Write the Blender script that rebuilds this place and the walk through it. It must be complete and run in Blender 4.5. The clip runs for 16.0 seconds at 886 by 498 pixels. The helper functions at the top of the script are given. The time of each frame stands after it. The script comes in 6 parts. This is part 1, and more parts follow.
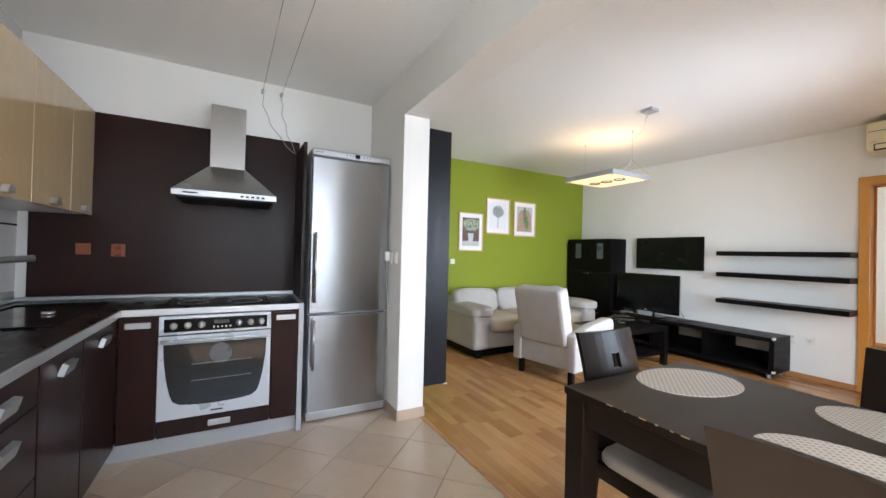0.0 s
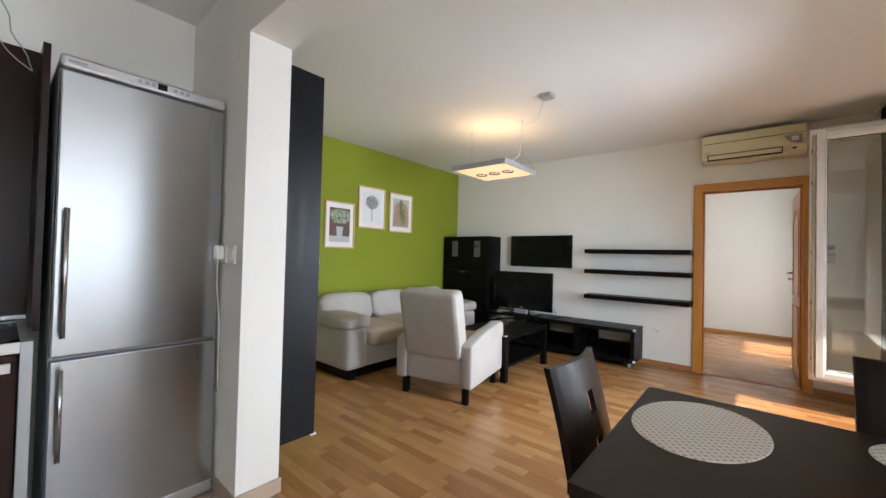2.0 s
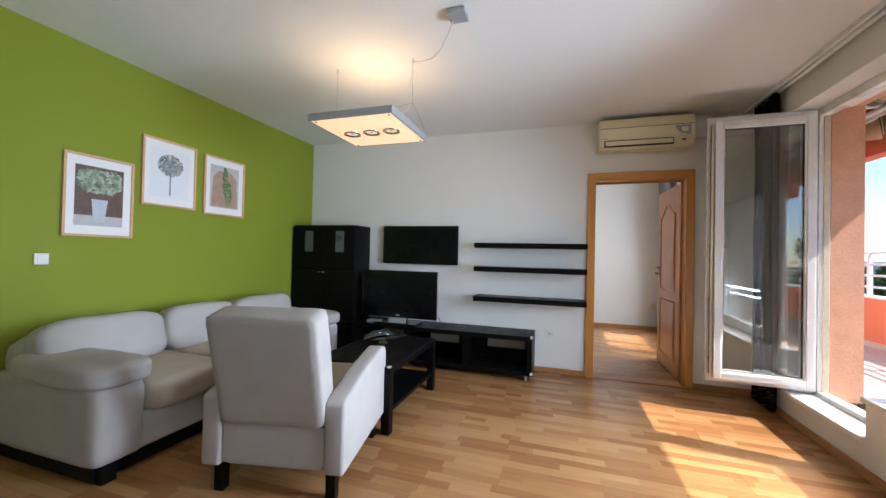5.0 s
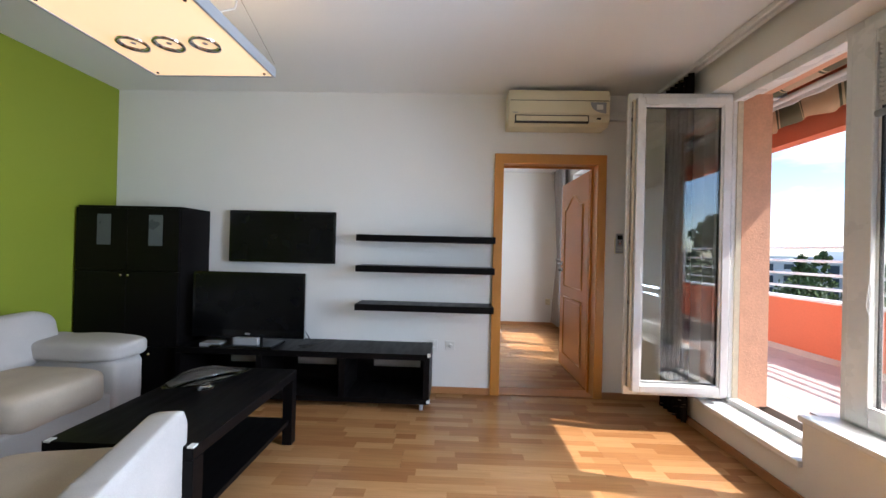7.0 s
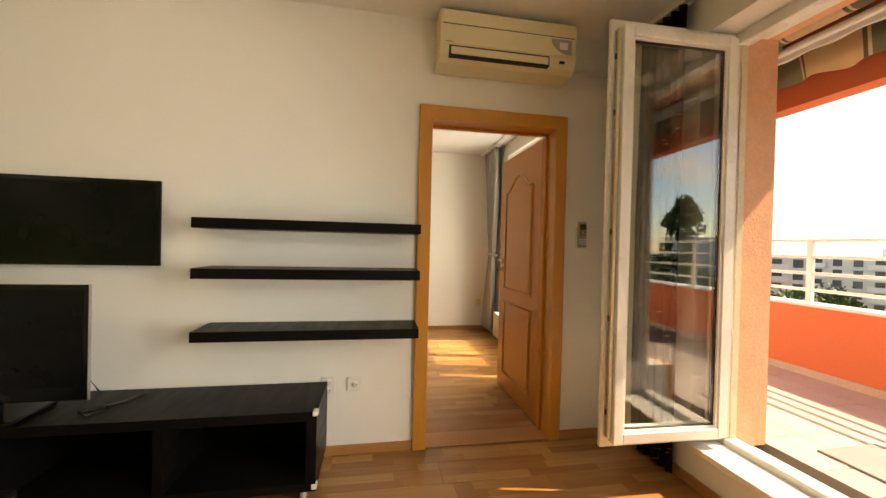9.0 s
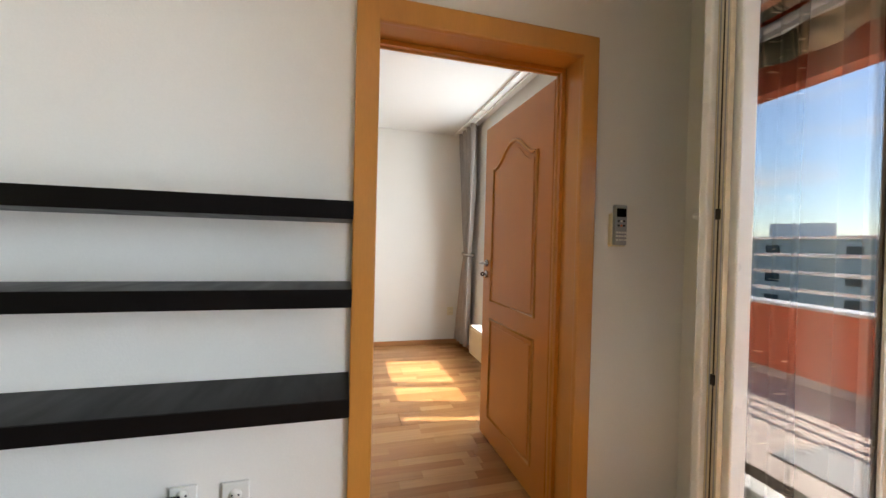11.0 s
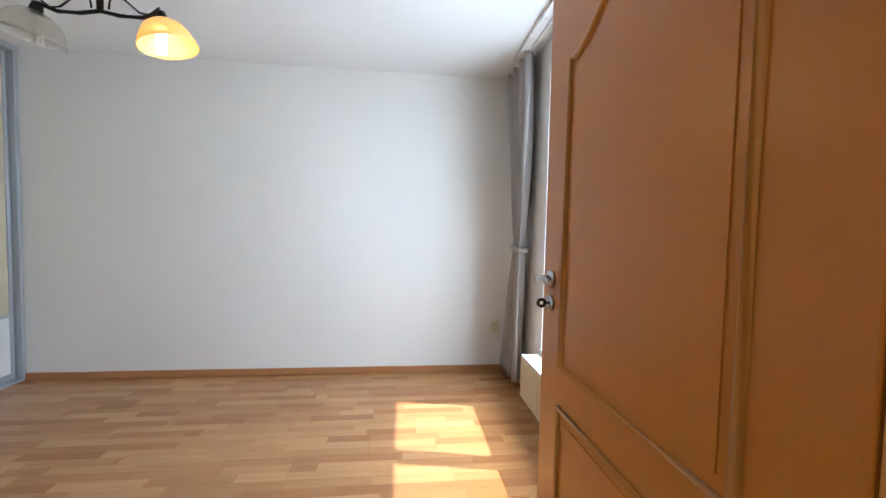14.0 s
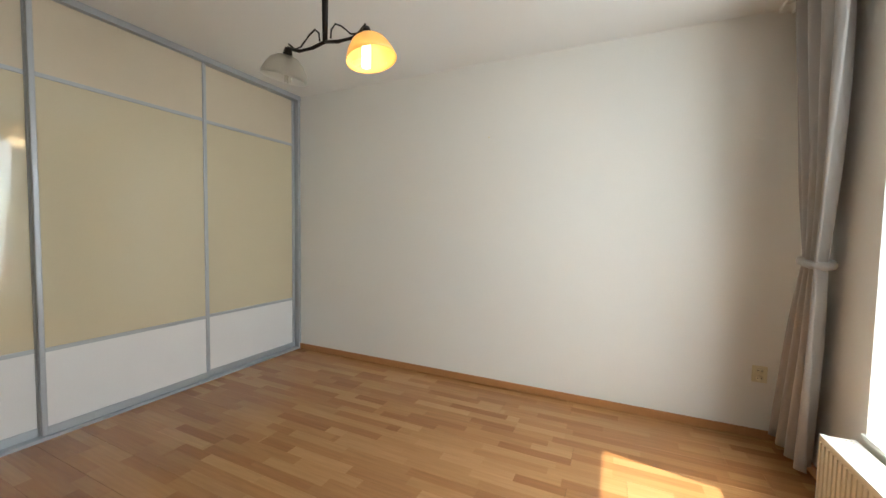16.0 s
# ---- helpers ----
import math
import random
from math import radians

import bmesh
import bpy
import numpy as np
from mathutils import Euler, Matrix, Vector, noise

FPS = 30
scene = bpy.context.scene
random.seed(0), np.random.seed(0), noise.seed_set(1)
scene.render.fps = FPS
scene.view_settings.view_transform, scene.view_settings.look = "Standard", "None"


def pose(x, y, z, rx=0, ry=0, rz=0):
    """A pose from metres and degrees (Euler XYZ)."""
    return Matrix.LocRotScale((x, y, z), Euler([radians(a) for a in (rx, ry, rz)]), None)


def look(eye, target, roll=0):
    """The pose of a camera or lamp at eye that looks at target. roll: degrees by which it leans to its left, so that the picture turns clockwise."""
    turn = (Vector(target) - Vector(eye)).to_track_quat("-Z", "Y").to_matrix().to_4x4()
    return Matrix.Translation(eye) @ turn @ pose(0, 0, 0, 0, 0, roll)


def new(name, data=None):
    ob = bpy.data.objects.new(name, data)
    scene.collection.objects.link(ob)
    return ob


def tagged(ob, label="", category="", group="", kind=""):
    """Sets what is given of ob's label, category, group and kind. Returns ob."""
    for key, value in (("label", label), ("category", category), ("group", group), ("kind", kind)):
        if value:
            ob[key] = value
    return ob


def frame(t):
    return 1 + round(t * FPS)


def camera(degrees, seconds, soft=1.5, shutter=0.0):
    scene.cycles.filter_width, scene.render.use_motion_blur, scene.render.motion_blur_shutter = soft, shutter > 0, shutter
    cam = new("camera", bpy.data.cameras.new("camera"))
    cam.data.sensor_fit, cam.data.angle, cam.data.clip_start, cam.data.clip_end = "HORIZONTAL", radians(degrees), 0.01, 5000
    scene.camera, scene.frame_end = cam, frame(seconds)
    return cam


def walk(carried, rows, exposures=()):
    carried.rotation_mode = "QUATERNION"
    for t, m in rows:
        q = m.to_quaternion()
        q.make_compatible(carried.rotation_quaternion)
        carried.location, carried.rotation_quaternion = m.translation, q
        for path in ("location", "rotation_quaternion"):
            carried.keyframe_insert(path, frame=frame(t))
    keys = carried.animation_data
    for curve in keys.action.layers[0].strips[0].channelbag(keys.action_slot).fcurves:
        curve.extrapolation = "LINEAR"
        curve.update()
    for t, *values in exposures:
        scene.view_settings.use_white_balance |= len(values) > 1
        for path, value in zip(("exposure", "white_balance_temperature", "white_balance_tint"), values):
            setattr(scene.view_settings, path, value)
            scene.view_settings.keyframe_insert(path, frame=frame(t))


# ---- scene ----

cam = camera(99.9, 16.0)
PATH = [
    (0, (0.11, -0.145, 1.236), (1.071, 1.609, 1.257), 1.4),
    (0.5, (0.17, 0.038, 1.229), (1.275, 1.705, 1.256), 1.4),
    (1, (0.216, 0.221, 1.232), (1.49, 1.762, 1.261), 1.4),
    (1.5, (0.307, 0.401, 1.219), (1.727, 1.809, 1.254), 1.4),
    (2, (0.42, 0.562, 1.211), (1.953, 1.846, 1.247), 1.4),
    (2.5, (0.526, 0.742, 1.202), (2.166, 1.885, 1.245), 1.4),
    (3, (0.626, 0.907, 1.196), (2.357, 1.906, 1.246), 1.4),
    (5.5, (1.528, 1.346, 1.21), (3.46, 1.86, 1.231), 1.3),
    (6, (1.744, 1.359, 1.212), (3.705, 1.752, 1.229), 1.3),
    (6.5, (1.965, 1.396, 1.217), (3.95, 1.635, 1.229), 1.4),
    (7, (2.173, 1.41, 1.224), (4.172, 1.471, 1.231), 1.4),
    (7.5, (2.42, 1.376, 1.23), (4.419, 1.301, 1.23), 1.4),
    (8, (2.66, 1.354, 1.218), (4.652, 1.176, 1.217), 1.4),
    (8.5, (2.906, 1.346, 1.229), (4.886, 1.069, 1.218), 1.4),
    (11, (4.066, 1.108, 1.22), (5.998, 0.594, 1.197), 1.4),
    (11.5, (4.26, 1.054, 1.21), (6.185, 0.509, 1.188), 1.4),
    (12, (4.493, 0.944, 1.222), (6.421, 0.413, 1.178), 1.3),
    (12.5, (4.666, 0.85, 1.217), (6.616, 0.317, 1.155), 1.3),
    (13, (4.874, 0.742, 1.214), (6.807, 0.233, 1.145), 1.4),
    (13.5, (5.052, 0.70, 1.224), (7.033, 0.26, 1.134), 1.3),
    (14, (5.262, 0.653, 1.238), (7.269, 0.434, 1.144), 1.2),
    (14.5, (5.426, 0.639, 1.239), (7.422, 0.702, 1.14), 1.2),
    (15, (5.53, 0.611, 1.256), (7.492, 0.987, 1.162), 1.0),
    (15.5, (5.589, 0.632, 1.258), (7.48, 1.275, 1.158), 0.9),
    (16, (5.634, 0.649, 1.252), (7.447, 1.489, 1.151), 0.9),
]
EXPOSURES = [(0, 1.42, 6500, 14), (1.5, 1.12, 6700, 14), (3, 0.95, 6800, 13), (6, 1.0, 5850, 15), (7, 1.03, 6000, 15), (7.5, 1.1, 8000, 15), (8, 1.06, 10400, 15), (8.5, 1.08, 11000, 15), (11, 1.35, 6800, 13), (12, 1.6, 9000, 13),
             (12.5, 1.75, 9800, 13), (13, 1.6, 7300, 11), (13.5, 1.42, 6000, 10), (14, 1.42, 5600, 10), (14.5, 1.35, 5600, 10), (15, 1.3, 5750, 9), (15.5, 1.18, 6200, 9), (16, 1.12, 6700, 8)]
walk(cam, [(t, look(eye, target, roll)) for t, eye, target, roll in PATH], EXPOSURES)

# ---- light ----
world = bpy.data.worlds.new("sky")
scene.world = world
world.use_nodes = True
wn, wl = world.node_tree.nodes, world.node_tree.links
sky = wn.new("ShaderNodeTexSky")
sky.sky_type, sky.sun_disc = "NISHITA", False
sky.sun_elevation, sky.sun_rotation = radians(47.5), radians(190.8)
sky.altitude, sky.dust_density, sky.ozone_density = 300, 0.3, 3.0
# white fair-weather clouds, densest near the horizon
wtc, wmap, wno, wra = wn.new("ShaderNodeTexCoord"), wn.new("ShaderNodeMapping"), wn.new("ShaderNodeTexNoise"), wn.new("ShaderNodeValToRGB")
wmap.inputs["Scale"].default_value = (1.0, 1.0, 3.5)
wno.inputs["Scale"].default_value, wno.inputs["Detail"].default_value, wno.inputs["Roughness"].default_value = 2.6, 8, 0.55
wra.color_ramp.elements[0].position, wra.color_ramp.elements[1].position = 0.57, 0.72
wmix = wn.new("ShaderNodeMix")
wmix.data_type = "RGBA"
wmix.inputs["B"].default_value = (6.0, 6.2, 6.6, 1)
wl.new(wtc.outputs["Generated"], wmap.inputs["Vector"])
wl.new(wmap.outputs["Vector"], wno.inputs["Vector"])
wl.new(wno.outputs["Fac"], wra.inputs["Fac"])
wl.new(wra.outputs["Color"], wmix.inputs["Factor"])
wl.new(sky.outputs["Color"], wmix.inputs["A"])
wl.new(wmix.outputs["Result"], wn["Background"].inputs["Color"])
wn["Background"].inputs["Strength"].default_value = 0.14

SUN_WAY = Vector((0.19, 1.0, -1.11))
sun = new("sun", bpy.data.lights.new("sun", "SUN"))
sun.data.energy, sun.data.angle, sun.data.color = 5.0, radians(0.5), (1.0, 0.94, 0.84)
sun.rotation_mode = "QUATERNION"
sun.rotation_quaternion = SUN_WAY.to_track_quat("-Z", "Y")


def window_light(x0, x1, y, z0, z1, watts, color=(0.86, 0.93, 1.0), spread=180, drop=0.0):
    """Sky light standing in an opening of a wall that faces the terrace."""
    ob = new("window_skylight", bpy.data.lights.new("window_skylight", "AREA"))
    ob.data.shape, ob.data.size, ob.data.size_y = "RECTANGLE", x1 - x0, z1 - z0
    ob.data.energy, ob.data.color, ob.data.spread = watts, color, radians(spread)
    ob.matrix_world = look(((x0 + x1) / 2, y, (z0 + z1) / 2), ((x0 + x1) / 2, y + 1, (z0 + z1) / 2 - drop))


window_light(-0.6, 1.55, -1.1, 0.5, 2.35, 17, (0.74, 0.87, 1.0))
window_light(6.4, 7.7, -0.72, 0.5, 2.35, 25, (0.78, 0.9, 1.0), 165, 0.3)
window_light(2.82, 3.74, -0.445, 0.5, 2.02, 34, (0.70, 0.84, 1.0), 115, 0.2)


def bulb_light(x, y, z, watts, radius, color):
    ob = new("bulb_light", bpy.data.lights.new("bulb_light", "POINT"))
    ob.data.energy, ob.data.shadow_soft_size, ob.data.color = watts, radius, color
    ob.location = (x, y, z)


bulb_light(3.74, 2.66, 2.2, 2.2, 0.1, (1.0, 0.7, 0.38))


# ---- materials ----
def mat(name, color, rough=0.5, metal=0.0, var=0.06, scale=6.0, grain=120.0, bump=0.0, stretch=(1, 1, 1), coat=0.0, emit=None, strength=0.0, random_var=0.0, spec=0.5, aniso=0.0, rvar=0.06):
    """A surface with mottling at a large and a fine scale, roughness that follows it, and fine relief."""
    m = bpy.data.materials.new(name)
    m.use_nodes = True
    n, l = m.node_tree.nodes, m.node_tree.links
    p = n["Principled BSDF"]
    p.inputs["Metallic"].default_value = metal
    p.inputs["Coat Weight"].default_value = coat
    p.inputs["Specular IOR Level"].default_value = spec
    if aniso:
        tg = n.new("ShaderNodeTangent")
        tg.direction_type, tg.axis = "RADIAL", "Z"
        l.new(tg.outputs["Tangent"], p.inputs["Tangent"])
        p.inputs["Anisotropic"].default_value, p.inputs["Anisotropic Rotation"].default_value = aniso, 0.25
    tc, mp = n.new("ShaderNodeTexCoord"), n.new("ShaderNodeMapping")
    mp.inputs["Scale"].default_value = stretch
    l.new(tc.outputs["Object"], mp.inputs["Vector"])
    a, b = n.new("ShaderNodeTexNoise"), n.new("ShaderNodeTexNoise")
    a.inputs["Scale"].default_value, b.inputs["Scale"].default_value = scale, grain
    a.inputs["Detail"].default_value, b.inputs["Detail"].default_value = 4, 3
    for k in (a, b):
        l.new(mp.outputs["Vector"], k.inputs["Vector"])
    mix = n.new("ShaderNodeMath")
    mix.operation = "ADD"
    l.new(a.outputs["Fac"], mix.inputs[0])
    l.new(b.outputs["Fac"], mix.inputs[1])
    ramp = n.new("ShaderNodeMapRange")
    ramp.inputs["From Min"].default_value, ramp.inputs["From Max"].default_value = 0.6, 1.4
    ramp.inputs["To Min"].default_value, ramp.inputs["To Max"].default_value = 1 - var, 1 + var
    l.new(mix.outputs[0], ramp.inputs["Value"])
    value = ramp.outputs["Result"]
    if random_var:
        info, mr, mul = n.new("ShaderNodeObjectInfo"), n.new("ShaderNodeMapRange"), n.new("ShaderNodeMath")
        mr.inputs["To Min"].default_value, mr.inputs["To Max"].default_value = 1 - random_var, 1 + random_var
        mul.operation = "MULTIPLY"
        l.new(info.outputs["Random"], mr.inputs["Value"])
        l.new(mr.outputs["Result"], mul.inputs[0])
        l.new(value, mul.inputs[1])
        value = mul.outputs[0]
    tint = n.new("ShaderNodeVectorMath")
    tint.operation = "SCALE"
    tint.inputs[0].default_value = color
    l.new(value, tint.inputs["Scale"])
    l.new(tint.outputs["Vector"], p.inputs["Base Color"])
    rr = n.new("ShaderNodeMapRange")
    rr.inputs["From Min"].default_value, rr.inputs["From Max"].default_value = 0.3, 0.7
    rr.inputs["To Min"].default_value, rr.inputs["To Max"].default_value = max(rough - rvar, 0.02), min(rough + rvar, 1)
    l.new(a.outputs["Fac"], rr.inputs["Value"])
    l.new(rr.outputs["Result"], p.inputs["Roughness"])
    if bump:
        bp = n.new("ShaderNodeBump")
        bp.inputs["Strength"].default_value, bp.inputs["Distance"].default_value = bump, 0.002
        l.new(b.outputs["Fac"], bp.inputs["Height"])
        l.new(bp.outputs["Normal"], p.inputs["Normal"])
    if emit:
        p.inputs["Emission Color"].default_value = (*emit, 1)
        p.inputs["Emission Strength"].default_value = strength
    return m


def glass_mat(name, color=(0.97, 0.99, 0.98), rough=0.0, ior=1.5):
    m = bpy.data.materials.new(name)
    m.use_nodes = True
    p = m.node_tree.nodes["Principled BSDF"]
    p.inputs["Base Color"].default_value = (*color, 1)
    p.inputs["Transmission Weight"].default_value = 1.0
    p.inputs["Roughness"].default_value, p.inputs["IOR"].default_value = rough, ior
    return m


def laminate(name):
    """Printed three-strip beech laminate: strips of uneven tone along y, with fine grain."""
    m = bpy.data.materials.new(name)
    m.use_nodes = True
    n, l = m.node_tree.nodes, m.node_tree.links
    p = n["Principled BSDF"]

    def math_node(op, a, b=None):
        k = n.new("ShaderNodeMath")
        k.operation = op
        for i, v in enumerate((a, b)):
            if v is None:
                continue
            if isinstance(v, (int, float)):
                k.inputs[i].default_value = v
            else:
                l.new(v, k.inputs[i])
        return k.outputs[0]

    tc, sep, info = n.new("ShaderNodeTexCoord"), n.new("ShaderNodeSeparateXYZ"), n.new("ShaderNodeObjectInfo")
    l.new(tc.outputs["Object"], sep.inputs[0])
    strip = math_node("FLOOR", math_node("DIVIDE", sep.outputs["X"], 0.0643))
    seed = math_node("MULTIPLY", info.outputs["Random"], 37.0)
    wn1 = n.new("ShaderNodeTexWhiteNoise")
    wn1.noise_dimensions = "2D"
    c1 = n.new("ShaderNodeCombineXYZ")
    l.new(strip, c1.inputs[0])
    l.new(seed, c1.inputs[1])
    l.new(c1.outputs[0], wn1.inputs["Vector"])
    seg = math_node("FLOOR", math_node("DIVIDE", math_node("ADD", sep.outputs["Y"], wn1.outputs["Value"]), 0.41))
    wn2 = n.new("ShaderNodeTexWhiteNoise")
    wn2.noise_dimensions = "3D"
    c2 = n.new("ShaderNodeCombineXYZ")
    l.new(strip, c2.inputs[0])
    l.new(seg, c2.inputs[1])
    l.new(seed, c2.inputs[2])
    l.new(c2.outputs[0], wn2.inputs["Vector"])
    ramp = n.new("ShaderNodeValToRGB")
    e = ramp.color_ramp.elements
    e[0].position, e[0].color = 0.0, (0.29, 0.128, 0.043, 1)
    e[1].position, e[1].color = 1.0, (0.45, 0.235, 0.095, 1)
    mid = e.new(0.55)
    mid.color = (0.38, 0.184, 0.07, 1)
    l.new(wn2.outputs["Value"], ramp.inputs["Fac"])
    mp, g = n.new("ShaderNodeMapping"), n.new("ShaderNodeTexNoise")
    mp.inputs["Scale"].default_value = (70, 4, 1)
    g.inputs["Scale"].default_value, g.inputs["Detail"].default_value = 1.0, 5
    add = n.new("ShaderNodeVectorMath")
    add.operation = "ADD"
    l.new(tc.outputs["Object"], add.inputs[0])
    l.new(c2.outputs[0], add.inputs[1])
    l.new(add.outputs[0], mp.inputs["Vector"])
    l.new(mp.outputs["Vector"], g.inputs["Vector"])
    mr = n.new("ShaderNodeMapRange")
    mr.inputs["From Min"].default_value, mr.inputs["From Max"].default_value = 0.3, 0.7
    mr.inputs["To Min"].default_value, mr.inputs["To Max"].default_value = 0.9, 1.08
    l.new(g.outputs["Fac"], mr.inputs["Value"])
    sc = n.new("ShaderNodeVectorMath")
    sc.operation = "SCALE"
    l.new(ramp.outputs["Color"], sc.inputs[0])
    l.new(mr.outputs["Result"], sc.inputs["Scale"])
    l.new(sc.outputs["Vector"], p.inputs["Base Color"])
    p.inputs["Roughness"].default_value = 0.24
    bp = n.new("ShaderNodeBump")
    bp.inputs["Strength"].default_value, bp.inputs["Distance"].default_value = 0.15, 0.001
    l.new(g.outputs["Fac"], bp.inputs["Height"])
    l.new(bp.outputs["Normal"], p.inputs["Normal"])
    return m


def weave(name, light, dark, scale=38.0):
    """Woven placemat: a small repeating lattice of two tones."""
    m = bpy.data.materials.new(name)
    m.use_nodes = True
    n, l = m.node_tree.nodes, m.node_tree.links
    p = n["Principled BSDF"]
    p.inputs["Roughness"].default_value = 0.75
    tc, mp, v = n.new("ShaderNodeTexCoord"), n.new("ShaderNodeMapping"), n.new("ShaderNodeTexVoronoi")
    mp.inputs["Rotation"].default_value = (0, 0, radians(45))
    v.inputs["Scale"].default_value, v.inputs["Randomness"].default_value = scale, 0.0
    v.distance = "CHEBYCHEV"
    r = n.new("ShaderNodeValToRGB")
    e = r.color_ramp.elements
    e[0].position, e[0].color = 0.2, (*dark, 1)
    e[1].position, e[1].color = 0.36, (*light, 1)
    l.new(tc.outputs["Object"], mp.inputs["Vector"])
    l.new(mp.outputs["Vector"], v.inputs["Vector"])
    l.new(v.outputs["Distance"], r.inputs["Fac"])
    l.new(r.outputs["Color"], p.inputs["Base Color"])
    bp = n.new("ShaderNodeBump")
    bp.inputs["Strength"].default_value, bp.inputs["Distance"].default_value = 0.5, 0.002
    l.new(v.outputs["Distance"], bp.inputs["Height"])
    l.new(bp.outputs["Normal"], p.inputs["Normal"])
    return m


def stripes(name, colors, axis, width, rough=0.8):
    """Woven stripes of the given (position, colour) along one axis, repeating."""
    m = bpy.data.materials.new(name)
    m.use_nodes = True
    n, l = m.node_tree.nodes, m.node_tree.links
    p = n["Principled BSDF"]
    p.inputs["Roughness"].default_value = rough
    tc, sep, d, fr, r = n.new("ShaderNodeTexCoord"), n.new("ShaderNodeSeparateXYZ"), n.new("ShaderNodeMath"), n.new("ShaderNodeMath"), n.new("ShaderNodeValToRGB")
    d.operation, fr.operation = "DIVIDE", "FRACT"
    d.inputs[1].default_value = width
    l.new(tc.outputs["Object"], sep.inputs[0])
    l.new(sep.outputs[axis], d.inputs[0])
    l.new(d.outputs[0], fr.inputs[0])
    l.new(fr.outputs[0], r.inputs["Fac"])
    r.color_ramp.interpolation = "CONSTANT"
    e = r.color_ramp.elements
    e[0].position, e[0].color = colors[0][0], (*colors[0][1], 1)
    e[1].position, e[1].color = colors[1][0], (*colors[1][1], 1)
    for pos, c in colors[2:]:
        k = e.new(pos)
        k.color = (*c, 1)
    l.new(r.outputs["Color"], p.inputs["Base Color"])
    return m


WHITE = mat("white_wall_paint", (0.78, 0.76, 0.71), 0.85, var=0.025, scale=1.5, grain=160, bump=0.25)
CEILING = mat("white_ceiling_paint", (0.8, 0.79, 0.76), 0.9, var=0.02, scale=1.2, grain=160, bump=0.2)
GREEN = mat("lime_green_paint", (0.225, 0.265, 0.014), 0.8, var=0.03, scale=1.5, grain=150, bump=0.3)
FLOOR = laminate("beech_laminate")
BASE = mat("beech_skirting", (0.42, 0.19, 0.07), 0.4, var=0.1, scale=8, grain=60, stretch=(1, 1, 8))
TILE = mat("beige_stone_tile", (0.45, 0.345, 0.26), 0.24, var=0.05, scale=11, grain=60, bump=0.05, random_var=0.05, rvar=0.02)
GROUT = mat("dark_grout", (0.16, 0.13, 0.11), 0.9)
BEECH = mat("orange_beech_veneer", (0.56, 0.245, 0.045), 0.3, var=0.07, scale=3, grain=50, stretch=(6, 6, 0.6), coat=0.15, rvar=0.02)
BEECH_DARK = mat("beech_veneer_door", (0.52, 0.188, 0.02), 0.3, var=0.035, scale=3, grain=70, stretch=(8, 8, 0.4), spec=0.5, rvar=0.015)
BLACK = mat("black_brown_veneer", (0.004, 0.0032, 0.0032), 0.4, spec=0.12, var=0.25, scale=4, grain=60, stretch=(1, 5, 5), bump=0.06)
BLACKTALL = mat("black_ash_veneer", (0.006, 0.006, 0.008), 0.4, spec=0.2, var=0.25, scale=4, grain=50, stretch=(6, 6, 0.7), bump=0.08)
TABLE = mat("dark_wenge_table_veneer", (0.012, 0.0065, 0.004), 0.34, spec=0.28, var=0.12, scale=3, grain=60, stretch=(6, 1, 6), bump=0.04, rvar=0.01)
WENGE = mat("wenge_kitchen_laminate", (0.024, 0.0085, 0.007), 0.3, spec=0.2, var=0.08, scale=4, grain=60, stretch=(5, 5, 1), rvar=0.015)
WORKTOP = mat("dark_brown_worktop", (0.014, 0.008, 0.007), 0.3, spec=0.35, var=0.2, scale=8, grain=200)
CREAM = mat("cream_birch_gloss_front", (0.62, 0.47, 0.27), 0.16, var=0.05, scale=4, grain=30, stretch=(5, 5, 0.7), coat=0.5)
STEEL = mat("brushed_stainless_steel", (0.46, 0.46, 0.455), 0.24, metal=1.0, var=0.06, scale=2.5, grain=160, stretch=(1, 1, 0.05))
STEELDOOR = mat("stainless_fridge_door", (0.46, 0.48, 0.505), 0.24, metal=1.0, var=0.05, scale=4, grain=150, stretch=(1.6, 1.6, 0.15), aniso=0.9, rvar=0.0)
ALU = mat("satin_aluminium", (0.55, 0.56, 0.57), 0.38, metal=0.85, var=0.04)
ALUPLAIN = mat("grey_aluminium_lacquer", (0.43, 0.45, 0.47), 0.42, metal=0.35, var=0.03)
CHROME = mat("polished_chrome", (0.8, 0.8, 0.8), 0.08, metal=1.0, var=0.02)
OVENWHITE = mat("silver_oven_enamel", (0.58, 0.62, 0.66), 0.3, metal=0.3, var=0.02)
OVENGLASS = mat("dark_oven_glass", (0.010, 0.013, 0.016), 0.06, var=0.1)
OVENDIM = mat("oven_cavity_enamel", (0.09, 0.1, 0.11), 0.3, var=0.2)
SCREEN = mat("black_tv_screen", (0.003, 0.003, 0.0035), 0.25, spec=0.2, var=0.1)
BEZEL = mat("gloss_black_plastic", (0.004, 0.004, 0.004), 0.15, spec=0.35, var=0.1)
GREYPL = mat("grey_plastic", (0.3, 0.31, 0.32), 0.4)
WHITEPL = mat("white_plastic", (0.74, 0.73, 0.68), 0.35, var=0.02)
CREAMPL = mat("yellowed_cream_plastic", (0.70, 0.63, 0.43), 0.35, var=0.03)
BROWNPL = mat("brown_plastic", (0.22, 0.055, 0.02), 0.3)
DARK = mat("dark_gap", (0.01, 0.01, 0.01), 0.7)
FABRIC = mat("beige_microfibre", (0.42, 0.39, 0.355), 0.92, var=0.1, scale=7, grain=300, bump=0.5)
